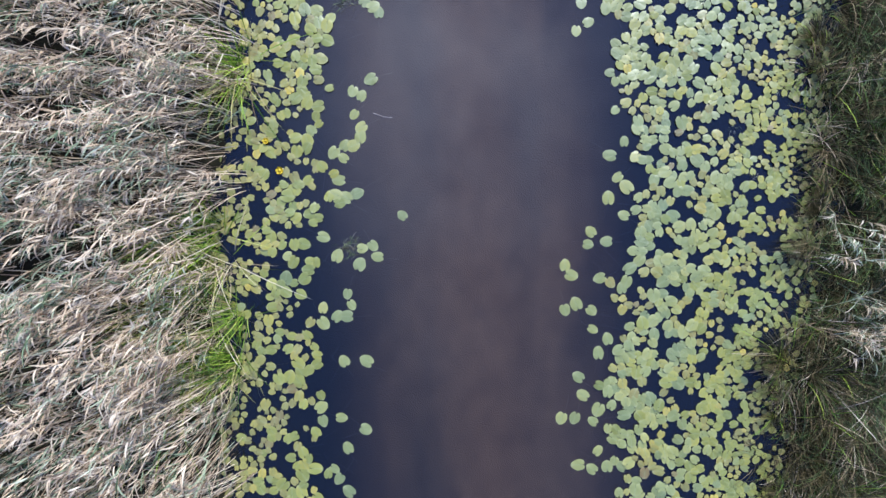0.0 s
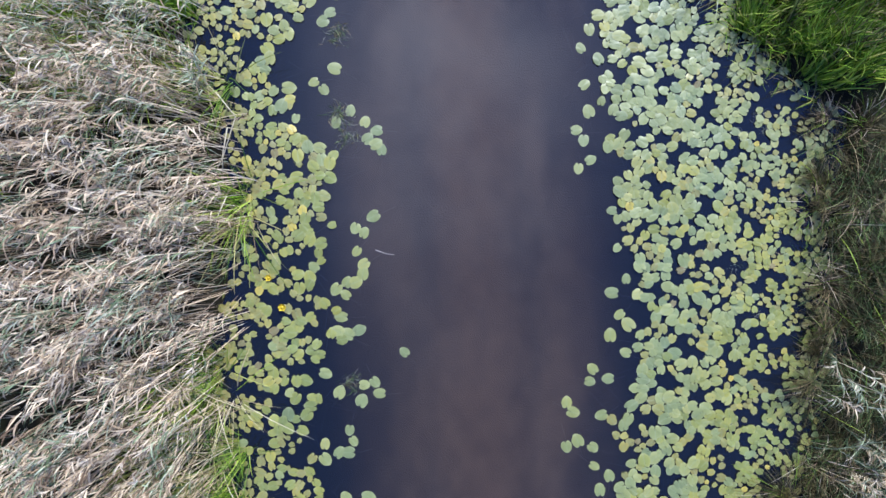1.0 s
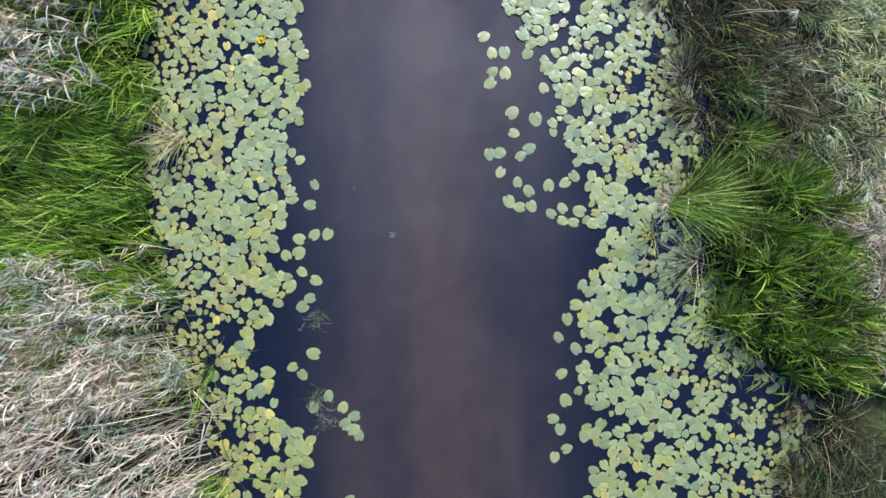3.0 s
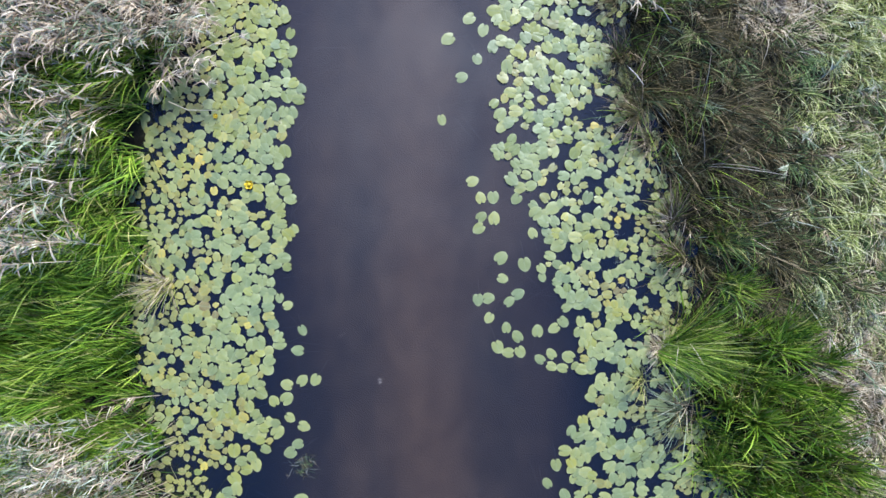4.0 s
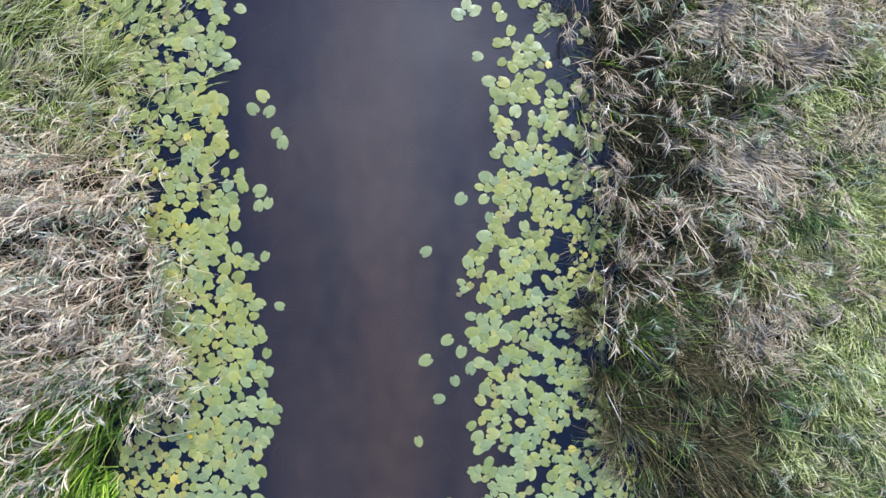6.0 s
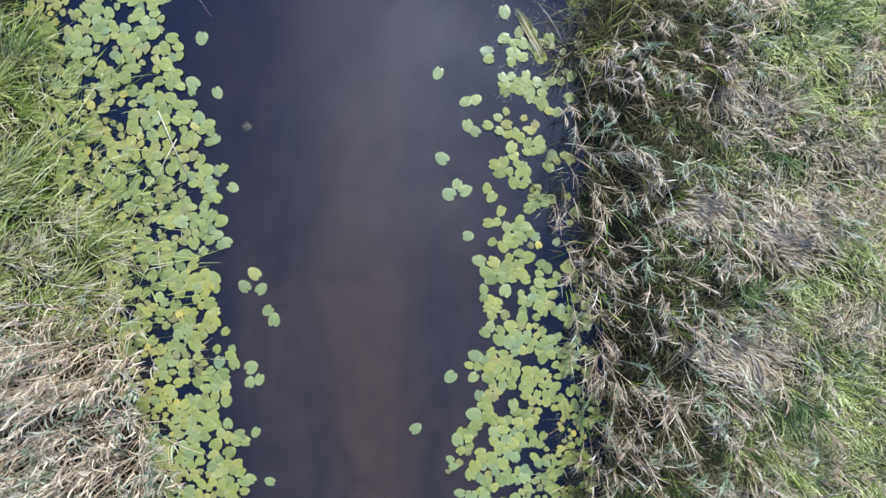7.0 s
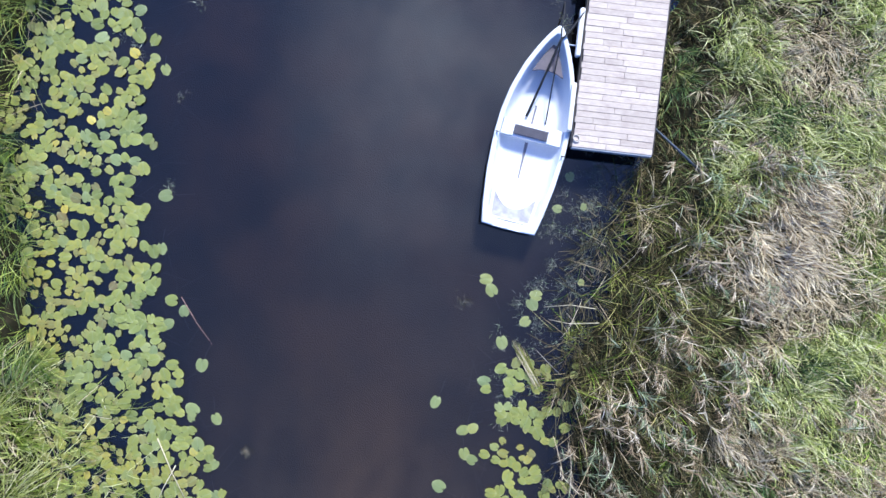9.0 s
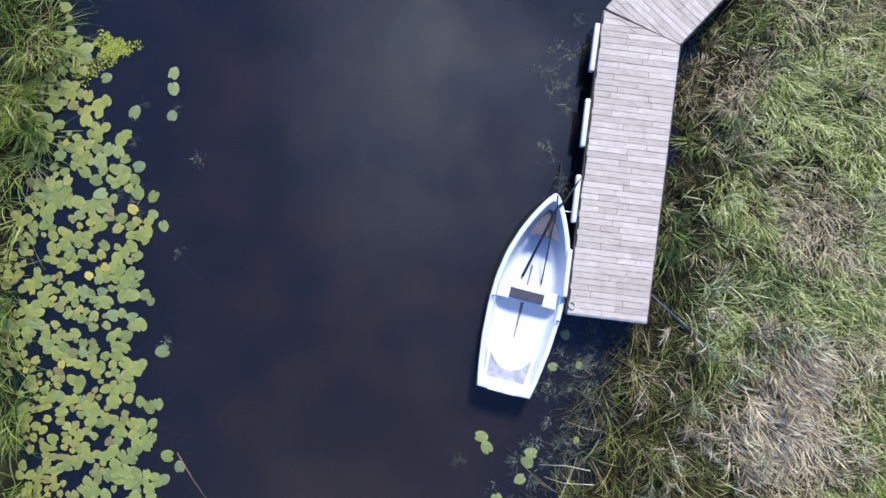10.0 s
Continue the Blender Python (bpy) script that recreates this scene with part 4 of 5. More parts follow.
# ---- lily pads ----
def pad_outline(rng, ragged=0.0, k=20):
    """A floating leaf one unit long: egg-shaped, round lobes at the narrow notch, a blunt point at the far end."""
    gap = rng.uniform(0.025, 0.10)
    a = np.linspace(gap, math.tau - gap, k)
    lobe = 1 - 0.30 * np.exp(-((np.minimum(a, math.tau - a)) / 0.22) ** 2)
    tip = 1 + rng.uniform(0.02, 0.08) * np.exp(-(((a - math.pi) / 0.35) ** 2))
    r = 0.49 * lobe * tip * (1 + ragged * rng.normal(0, 1, k))
    x = -np.cos(a) * r
    y = np.sin(a) * r * rng.uniform(0.74, 0.92) * (1 - 0.07 * np.cos(a - math.pi))
    z = 0.016 * np.sin(a * 3 + rng.uniform(0, 6)) + 0.012 * rng.normal(0, 1, k)
    return np.stack([x, y, z], 1)


def pad_grid(rng, ragged=0.0, k=20):
    """Rim, middle ring and navel of one leaf as quads."""
    rim = pad_outline(rng, ragged, k)
    navel = np.array([-0.16, 0.0, 0.012])
    mid = rim * 0.55 + navel * 0.45
    mid[:, 2] = 0.02 + 0.006 * rng.normal(0, 1, k)
    hub = np.repeat(navel[None], k, 0)
    hub[:, :2] += (mid[:, :2] - navel[:2]) * 0.08
    v = np.concatenate([rim, mid, hub])
    i = np.arange(k - 1)
    q = np.concatenate([np.stack([i, i + 1, i + 1 + k, i + k], 1), np.stack([i + k, i + k + 1, i + 1 + 2 * k, i + 2 * k], 1)])
    return v, q


PAD_KINDS = [pad_grid(np.random.default_rng(70 + i), 0.018 if i < 9 else 0.06) for i in range(14)]


def with_uv(me, flat):
    lay = me.uv_layers.new(name="leaf")
    idx = np.empty(len(me.loops), dtype=np.int32)
    me.loops.foreach_get("vertex_index", idx)
    lay.data.foreach_set("uv", np.ascontiguousarray(flat[idx], dtype=np.float32).ravel())
    return me


def pad_mesh(i, material):
    v, q = PAD_KINDS[i]
    return with_uv(sheet_mesh("lily_pad", v, q, None, [material]), v[:, :2])


ONE_PADS = [pad_mesh(i, PAD_ONE) for i in range(14)]
WARM_PADS = [pad_mesh(i, PAD_WARM) for i in range(14)]
OLD_PADS = [pad_mesh(i, PAD_OLD) for i in range(14)]
bm = bmesh.new()
tube(bm, [(-0.15, 0, -0.01), (-0.35, 0.02, -0.09), (-0.8, 0.1, -0.3), (-1.5, 0.12, -0.9)], 0.022, 0.028, 5)
STALK = bpy.data.meshes.new("stalk")
bm.to_mesh(STALK)
bm.free()
STALK.materials.append(STEM)

prng = np.random.default_rng(5)
taken = []


def lone_pad(x, y, size=None, turn=None, stalk=True):
    ob = new("lily_pad", ONE_PADS[prng.integers(9)])
    s = prng.uniform(0.215, 0.285) if size is None else size
    ob.matrix_world = pose(x, y, 0.006 + 0.006 * prng.random(), prng.normal(0, 0.8), prng.normal(0, 0.8), prng.uniform(0, 360) if turn is None else turn) @ Matrix.Scale(s, 4)
    tagged(ob, "pale green oval lily pad floating on dark water", "lily pad", "single lily pads on open water")
    if stalk:
        st = new("stalk", STALK)
        st.parent = ob
    taken.append((x, y))


SOUTH_PADS = [(-1.75, -5.54), (-1.93, -5.3), (2.78, -5.18), (3.06, -5.14), (-2.02, -5.11), (2.53, -5.1), (2.89, -4.84), (-1.76, -4.73), (-1.43, -4.38), (2.81, -4.29), (2.22, -4.22), (2.47, -4.22), (-2.22, -4.21), (-1.88, -4.16), (2.63, -3.8), (2.55, -3.46), (-1.81, -3.11), (-1.39, -3.11), (2.92, -3.02), (3.1, -2.76), (2.82, -2.57), (-2.19, -2.39), (-1.75, -2.27), (-1.93, -2.27), (2.8, -2.22), (2.31, -2.2), (-2.19, -2.11), (2.52, -2.1), (-1.66, -2.06), (-1.73, -1.85), (2.97, -1.62), (2.43, -1.56), (2.32, -1.38), (-1.5, -1.31), (-1.16, -1.17), (-1.91, -1.15), (-1.45, -1.01), (2.75, -0.99), (-1.25, -0.96), (3.1, -0.94), (-2.17, -0.79), (2.81, -0.76), (3.43, -0.46), (-0.69, -0.41), (3.65, -0.36), (3.14, -0.14)]
SEDGE_PADS = [(-1.73, -0.06), (-1.92, -0.01), (-1.53, 0.01), (3.32, 0.25), (-1.86, 0.26), (3.18, 0.66), (-1.77, 0.67), (-1.95, 0.78), (-1.75, 0.9), (-1.59, 0.9), (-1.45, 1.06), (-2.36, 1.19), (-1.43, 1.24), (-1.56, 1.48), (-1.42, 1.82), (-1.58, 1.91), (-1.24, 2.13), (2.58, 2.98), (2.8, 3.13), (-1.08, 3.36), (-1.19, 3.47), (2.68, 3.5), (-1.34, 3.57), (2.54, 3.69), (-1.16, 3.72), (-1.38, 3.88), (-1.92, 3.88), (2.78, 4.03), (-1.65, 4.09), (-2.14, 4.49), (2.7, 4.53), (-2.32, 4.63), (-1.93, 4.88), (2.64, 5.21), (2.8, 5.56), (-2.14, 5.76), (2.96, 5.82), (-2, 5.92), (-1.9, 6.25), (-2.16, 6.41), (-2.22, 6.76), (-2.21, 7.02), (-1.93, 7.1), (-1.68, 7.12), (2.91, 7.36), (2.7, 7.39)]
MIDDLE_PADS = [(2.49, 7.52), (3.02, 7.57), (2.7, 7.62), (-2.57, 7.63), (1.9, 7.64), (-2.01, 7.66), (2.12, 7.66), (1.7, 7.75), (-2.35, 7.78), (2.07, 7.94), (-1.93, 8.04), (2.44, 8.04), (1.86, 8.1), (2.75, 8.1), (1.54, 8.29), (1.91, 8.59), (1.33, 8.63), (1.52, 8.65), (2.07, 8.73), (1.78, 9.02), (2.19, 9.29), (1.75, 9.4), (2.34, 9.86), (1.34, 9.95), (1.62, 10.13), (1.38, 10.16), (1.37, 10.51), (1.6, 10.53), (1.21, 10.82), (0.64, 11.96), (1, 12.75), (1.29, 13.09), (1.58, 13.32), (0.75, 13.46), (1.4, 13.63), (1.14, 13.84), (-1.95, 14.42), (-2.43, 15.16), (-2.23, 15.33), (0.72, 15.46), (1.88, 16.11), (-2.83, 16.2), (-2.36, 16.25), (-2.18, 16.31), (1.35, 16.44), (1.77, 16.44)]
NORTH_PADS = [(-2.34, 16.53), (-1.93, 17.41), (-2.04, 17.59), (-2.18, 17.98), (-2.48, 18.02), (-2.3, 18.26), (1.83, 18.59), (1.61, 19.04), (-3.11, 19.05), (1.25, 19.8), (-2.73, 19.84), (1.54, 19.87), (1.39, 19.99), (-3.01, 20.14), (1.11, 20.45), (-3.06, 20.72), (1.7, 20.96), (1.56, 21.07), (1.52, 21.5), (1.7, 21.54), (-3.04, 21.57), (1, 22.01), (1.89, 22.42), (-3.34, 22.56), (2.19, 23.15), (-3.98, 23.3), (-3.7, 23.54), (2.61, 23.55), (2.73, 23.88), (2.8, 24.04), (1.97, 24.11), (1.86, 24.31), (-4.14, 24.69), (-4.09, 25.67), (-4.16, 27.99), (-4.37, 28.19), (-4.66, 29.07), (-5.04, 29.32), (-5.22, 29.37), (-4.08, 30.03), (-4.77, 30.07), (-4.07, 30.54), (-5.32, 30.69), (-4.08, 30.82), (-6.02, 31.54)]
for reach in (SOUTH_PADS, SEDGE_PADS, MIDDLE_PADS, NORTH_PADS):
    for x, y in reach:
        lone_pad(x, y)

HOLES = [(-2.9, -1.3, 0.5), (-4.3, 2.3, 0.6), (-2.8, 5.2, 0.35), (-3.9, 2.9, 0.3), (4.4, -0.4, 0.3), (6.0, -0.3, 0.4), (6.2, 4.2, 0.5), (4.2, 9.1, 0.35), (3.9, 13.4, 0.4), (3.6, 12.2, 0.35), (2.6, 11.0, 0.3), (3.3, 15.4, 0.35), (-3.9, 0.1, 0.35), (5.15, 6.6, 0.6), (4.5, 7.1, 0.4)]


CELLS = {}  # where leaves lie already, by squares of 0.3 m
for px, py in taken:
    CELLS.setdefault((int(px // 0.3), int(py // 0.3)), []).append((px, py, 0.24))


def bed(rng, side, y0, y1, tries, fill, open_up):
    """Leaf positions in a bed: dart throwing with room between leaves, sparser towards open water and in holes, the leaves smaller by the bank."""
    y = rng.uniform(y0, y1, tries)
    land, pond = (LEFT_LAND, LEFT_POND) if side < 0 else (RIGHT_LAND, RIGHT_POND)
    a, b = along(land, y), along(pond, y)
    k = rng.uniform(-0.3 if side < 0 else -0.03, 1.12, tries)
    x = a + (b - a) * k
    rim = np.minimum(k * np.abs(b - a) + 0.25, (1.0 - k) * np.abs(b - a)) + 0.22 * ripple(x, y, 0.8, 2)
    odds = fill * np.clip(0.35 + rim / 0.6, 0, 1) * np.clip(open_up + 1.5 * ripple(x, y, 1.1, 7) + 0.9 * ripple(x, y, 0.5, 8), 0.0, 1)
    if side > 0:  # the bed thins out towards the jetty
        odds *= 1 - 0.62 * step(17.0, 19.5, y)
        odds *= 0.45 + 0.55 * step(-0.05, 0.25, k - 0.3 * step(15.0, 18.0, y))
    else:
        odds *= 1 - 0.4 * step(27.0, 29.5, y)
    for hx, hy, hr in HOLES:
        odds *= 1 - 0.75 * np.exp(-(((x - hx) ** 2 + (y - hy) ** 2) / hr**2) ** 2)
    ok = (rng.random(tries) < odds**1.8) & (rim > -0.05) & (k > (-0.12 - 0.18 * step(17.5, 18.5, y) * step(24.0, 22.5, y)) if side < 0 else True)
    size = 0.255 - (0.095 if side > 0 else 0.05) * (1 - step(0.1, 0.75, k)) * (1 - 0.6 * step(16.0, 19.0, y))
    out = []
    for px, py, sz in zip(x[ok], y[ok], size[ok]):
        s = sz * rng.uniform(0.72, 1.18)
        ci, cj = int(px // 0.3), int(py // 0.3)
        if all((px - u) ** 2 + (py - v) ** 2 > (0.275 * (s + r)) ** 2 for i in (-1, 0, 1) for j in (-1, 0, 1) for u, v, r in CELLS.get((ci + i, cj + j), ())):
            CELLS.setdefault((ci, cj), []).append((px, py, s))
            out.append((px, py, s))
    return out


def plant_bed(seed, side, y0, y1, label, back, yellow, fill=1.0, open_up=0.9, worn=0.0):
    """A stretch of lily bed, in belts of up to 300 leaves from the open water to the bank."""
    rng = np.random.default_rng(seed)
    spots = bed(rng, side, y0, y1, int((y1 - y0) * 2000), fill, open_up)
    land, pond = (LEFT_LAND, LEFT_POND) if side < 0 else (RIGHT_LAND, RIGHT_POND)
    mid = (y0 + y1) / 2
    spots.sort(key=lambda p: abs(p[0] - 0.7))
    home = None
    share = len(spots) // math.ceil(len(spots) / 300) + 1
    for i, (px, py, s) in enumerate(spots):
        if i % share == 0:
            home = base("lily_bed", px, mid, 0.0)
            tagged(home, label if i == 0 else back, "lily pads", "beds of lily pads along the ditch")
        near_land = abs(px - along(land, py)) / max(abs(along(pond, py) - along(land, py)), 0.3)
        patch = 0.6 * ripple(px, py, 2.1, 4) + 0.7 * ripple(px, py, 0.9, 6)
        old = rng.random() < yellow * (1.7 - 1.5 * near_land if side < 0 else 1.5 - 1.1 * near_land) * (0.05 + 12.0 * max(patch - 0.24, 0.0)) + (worn * (1 - near_land) if side < 0 else 0.0)
        s = s * rng.uniform(0.6, 0.95) if old else s
        kind = int(rng.integers(9, 14) if old or rng.random() < 0.2 else rng.integers(0, 9))
        warm = rng.random() < max(0.12, 0.9 * step(9.0, 17.0, py), 0.9 * step(7.0, 3.5, py) if side < 0 else 0.82 * step(0.8, 0.35, near_land) * step(4.0, 0.5, py))
        ob = new("lily_pad", (OLD_PADS if old else WARM_PADS if warm else ONE_PADS)[kind])
        ob.parent = home
        ob.matrix_local = pose(px - home.location.x, py - mid, 0.012 + 0.02 * rng.random(), rng.normal(0, 3.0), rng.normal(0, 3.0), rng.uniform(0, 360)) @ Matrix.Scale(s, 4)


for seed, y0, y1, yellow, open_up, label in (
    (411, -8, -2, 0.8, 0.58, "crowded green and yellowing lily pads below dry reeds"),
    (412, -2, 2, 0.8, 0.62, "crowded green and yellowing lily pads below dry reeds"),
    (413, 2, 6, 0.7, 0.74, "green and yellow lily pads below bent dry reeds"),
    (421, 6, 9, 0.22, 1.35, "crowded pale green lily pads below green sedge"),
    (422, 9, 12, 0.12, 1.40, "crowded pale green lily pads below green sedge"),
    (423, 12, 16, 0.1, 1.40, "crowded pale green lily pads below pale reeds"),
    (424, 16, 20, 0.2, 0.92, "crowded green lily pads under overhanging straw"),
    (431, 20, 24, 0.65, 0.95, "wide bed of green lily pads beside bank grass"),
    (432, 24, 28, 0.75, 0.80, "wide bed of green lily pads beside bank grass"),
    (433, 28, 32, 0.5, 0.62, "loose green lily pads beside algae and bank grass"),
):
    plant_bed(seed, LEFT, y0, y1, label, "lily pads packed against the bank plants", yellow, 1.0, open_up, 0.95 if y0 < 6 else 0.4 if y0 < 12 else 0.28)
for seed, y0, y1, yellow, open_up, label in (
    (441, -8, -3, 0.85, 0.92, "wide crowded bed of pale green lily pads with gaps"),
    (442, -3, 0, 0.85, 0.92, "wide crowded bed of green lily pads, some yellow"),
    (443, 0, 3, 0.55, 0.95, "wide crowded bed of pale green lily pads with gaps"),
    (444, 3, 6, 0.2, 0.95, "pale green lily pads before a green sedge stand"),
    (451, 6, 9.5, 0.35, 0.84, "pale green lily pads round a sedge tussock"),
    (452, 9.5, 13, 0.5, 0.86, "crowded pale green lily pads beside a dark bank"),
    (453, 13, 17, 0.3, 0.82, "crowded pale green lily pads beside a dark bank"),
    (454, 17, 22.8, 0.3, 0.68, "thinning strip of lily pads beside tangled reeds"),
):
    plant_bed(seed, RIGHT, y0, y1, label, "small lily pads in the shade of the bank", yellow, 1.0, open_up)


# ---- the jetty ----
JW, JL, JIN, JTOP, TURN_2 = 1.40, 5.35, 4.91, 0.60, 36.5
JETTY_AT, JETTY_TURN = (3.254, 26.714), -4.75
jetty = base("jetty", *JETTY_AT, 0.0, JETTY_TURN)
tagged(jetty, "bleached grey wooden plank jetty on posts with a bend", "jetty")
jrng = random.Random(8)


def plank(corners, z, thick, parent):
    """A board from its four plan corners, its top edges eased."""
    bm = bmesh.new()
    c = [Vector((*p, 0)) for p in corners]
    mid = sum(c, Vector()) / 4
    low = [bm.verts.new(p + Vector((0, 0, z - thick))) for p in c]
    up = [bm.verts.new(p + Vector((0, 0, z - 0.006))) for p in c]
    top = [bm.verts.new(p + (mid - p).normalized() * 0.005 + Vector((0, 0, z))) for p in c]
    for a, b in ((low, up), (up, top)):
        for k in range(4):
            bm.faces.new((a[k], a[(k + 1) % 4], b[(k + 1) % 4], b[k]))
    bm.faces.new(top)
    bm.faces.new(low[::-1])
    return part("plank", bm, PLANK, parent)


def deck(parent, u_from, u_to, v0, v1, flip):
    """Rows of boards across the deck, each of two or three lengths; u_from and u_to give the row's ends at v."""
    v, pitch = v0, 0.1065
    while v < v1 - 0.02:
        w = min(pitch, v1 - v) - 0.006
        a0, a1, b0, b1 = u_from(v), u_from(v + w), u_to(v), u_to(v + w)
        if min(b0 - a0, b1 - a1) > -0.02 and max(b0 - a0, b1 - a1) > 0.06:
            cuts = sorted(jrng.uniform(0.18, 0.82) for _ in range(jrng.choice((1, 2, 2))))
            if len(cuts) == 2 and cuts[1] - cuts[0] < 0.22:
                cuts = cuts[:1]
            if max(b0 - a0, b1 - a1) < 0.7:
                cuts = []
            ends = [0.0, *cuts, 1.0]
            for k, (p, q) in enumerate(zip(ends, ends[1:])):
                e = 0.0013
                pa, pb = a0 + (b0 - a0) * p + e, a0 + (b0 - a0) * q - e
                qa, qb = a1 + (b1 - a1) * p + e, a1 + (b1 - a1) * q - e
                out = jrng.uniform(-0.012, 0.012)
                if k == 0 and not flip:
                    pa, qa = pa + out, qa + out
                plank(((pa, v), (max(pb, pa + 0.004), v), (max(qb, qa + 0.004), v + w), (qa, v + w)), JTOP + jrng.uniform(-0.004, 0.004), 0.03, parent)
        v += pitch


slope = (JL - JIN) / JW
deck(jetty, lambda v: 0.0, lambda v: JW if v < JIN else max((JL - v) / slope, 0.0), 0.0, JL, False)
for x in (0.02, JW / 2 - 0.04, JW - 0.10):
    part("beam", box(bmesh.new(), x, x + 0.08, 0.02, JL - 0.1 - slope * x, 0.40, JTOP - 0.033, 0.004), BEAM, jetty)
part("end_board", box(bmesh.new(), 0.0, JW, -0.032, -0.004, 0.44, JTOP - 0.012, 0.004), FASCIA, jetty, "grey-blue painted end board")
part("side_board", box(bmesh.new(), -0.028, -0.004, 0.0, JL - 0.02, 0.45, JTOP - 0.03, 0.003), BEAM, jetty)
part("side_board", box(bmesh.new(), JW + 0.004, JW + 0.028, 0.0, JIN, 0.45, JTOP - 0.03, 0.003), BEAM, jetty)
for y in (0.25, 2.5, 4.7):
    for x in (0.10, JW - 0.14):
        bm = bmesh.new()
        tube(bm, [(x, y, -0.75), (x, y, 0.42)], 0.06, 0.055, 10)
        part("post", bm, BEAM, jetty)
# the second arm starts on the mitre and runs ashore
arm = new("second_arm")
arm.parent = jetty
arm.matrix_local = pose(JW, JIN, 0, 0, 0, -TURN_2)
deck(arm, lambda v: -JW, lambda v: 0.0 if v > 0 else min(-(-v) / slope, 0.0) - 0.0, -(JL - JIN) + 0.02, 3.2, True)
for x in (-JW + 0.02, -JW / 2, -0.10):
    part("beam", box(bmesh.new(), x, x + 0.08, 0.1 + slope * x, 3.2, 0.40, JTOP - 0.033, 0.004), BEAM, arm)
part("side_board", box(bmesh.new(), 0.004, 0.028, 0.02, 3.2, 0.45, JTOP - 0.03, 0.003), BEAM, arm)
for y in (1.2, 2.9):
    for x in (-JW + 0.12, -0.12):
        bm = bmesh.new()
        tube(bm, [(x, y, -0.5), (x, y, 0.42)], 0.06, 0.055, 10)
        part("post", bm, BEAM, arm)

J = pose(*JETTY_AT, 0, 0, 0, JETTY_TURN)
bm = bmesh.new()
box(bm, -0.055, 0.035, 0.0, 0.86, -0.06, 0.06)
long_edges = [e for e in bm.edges]
bmesh.ops.bevel(bm, geom=long_edges, offset=0.03, segments=3, affect="EDGES", profile=0.5)
fender = part("fender", bm, FENDER, None, smooth=True)
fender.matrix_world = J @ pose(-0.068, 0.26, 0.515)
tagged(fender, "long white foam fender on the jetty's side", "fender", "fenders along the jetty")
for y in (1.58, 2.93, 4.27):
    copy_thing(fender, J @ pose(-0.068, y, 0.515, 0, 0, jrng.uniform(-0.7, 0.7)))


def torus(bm, r, thin, n=20, m=8, squash=1.0):
    ring = []
    for i in range(n):
        a = math.tau * i / n
        ring.append([bm.verts.new(((r + thin * math.cos(b)) * math.cos(a), (r + thin * math.cos(b)) * math.sin(a) * squash, thin * math.sin(b))) for b in (math.tau * k / m for k in range(m))])
    for i in range(n):
        for k in range(m):
            bm.faces.new((ring[i][k], ring[(i + 1) % n][k], ring[(i + 1) % n][(k + 1) % m], ring[i][(k + 1) % m]))
    return bm


ring = part("mooring_ring", torus(bmesh.new(), 0.05, 0.011, squash=1.25), DRIFT, None, smooth=True)
ring.matrix_world = J @ pose(0.05, 0.14, JTOP + 0.016, 0, 0, 20)
tagged(ring, "pale rope ring lying on the corner of the jetty", "mooring ring")
bm = bmesh.new()
tube(bm, [(5.62, 26.33, 0.42), (5.2, 26.69, 0.46), (4.72, 27.10, 0.47)], 0.024, 0.02, 8)
pole = part("pole", bm, POLE, None, smooth=True)
tagged(pole, "old dark blue-grey pole lying on the bank grass", "pole")

# ---- the rowing boat ----
BOAT_L = 3.574
boat = base("rowing_boat", 2.197, 25.265, 0.0, -12.6)
tagged(boat, "white fibreglass rowing boat moored beside the jetty", "rowing boat")


def half_beam(s):
    return float(np.interp(s, [0, 0.1, 0.25, 0.42, 0.55, 0.68, 0.8, 0.89, 0.95, 0.985, 1.0], [0.47, 0.535, 0.605, 0.640, 0.628, 0.56, 0.43, 0.285, 0.165, 0.085, 0.03]))


def sheer(s):
    return 0.45 - 0.02 * math.sin(math.pi * min(s / 0.8, 1)) + 0.19 * max(s - 0.35, 0) ** 2 / 0.4225


def hull_ring(inset, z_of, stern=None):
    """One level of the hull: points round the plan, set in from the gunwale line, at the height z_of(s)."""
    k, n, pts = 1 - inset / 0.64, 30, []
    y0, y1 = (inset if stern is None else stern), BOAT_L - inset * 1.7
    for i in range(n + 1):
        s = (i / n) ** 0.9
        pts.append((-half_beam(s) * k, y0 + (y1 - y0) * s, z_of(s)))
    for i in range(n, -1, -1):
        s = (i / n) ** 0.9
        pts.append((half_beam(s) * k, y0 + (y1 - y0) * s, z_of(s)))
    for q in (0.75, 0.5, 0.25):
        pts.append((half_beam(0) * k * (2 * q - 1), y0 - 0.02 * math.sin(math.pi * q), z_of(0)))
    return pts


def skin(levels, cap_first=False, cap_last=False):
    bm = bmesh.new()
    rings = [[bm.verts.new(p) for p in lv] for lv in levels]
    n = len(rings[0])
    for a, b in zip(rings, rings[1:]):
        for i in range(n):
            bm.faces.new((a[i], a[(i + 1) % n], b[(i + 1) % n], b[i]))

    def cap(r):
        for i in range(30):
            bm.faces.new((r[i], r[i + 1], r[60 - i], r[61 - i]))
        bm.faces.new((r[0], r[61], r[62], r[63], r[64]))

    if cap_first:
        cap(rings[0])
    if cap_last:
        cap(rings[-1])
    bmesh.ops.recalc_face_normals(bm, faces=bm.faces)
    return bm


def at(f, add=0.0):
    return lambda s: sheer(s) * f + add


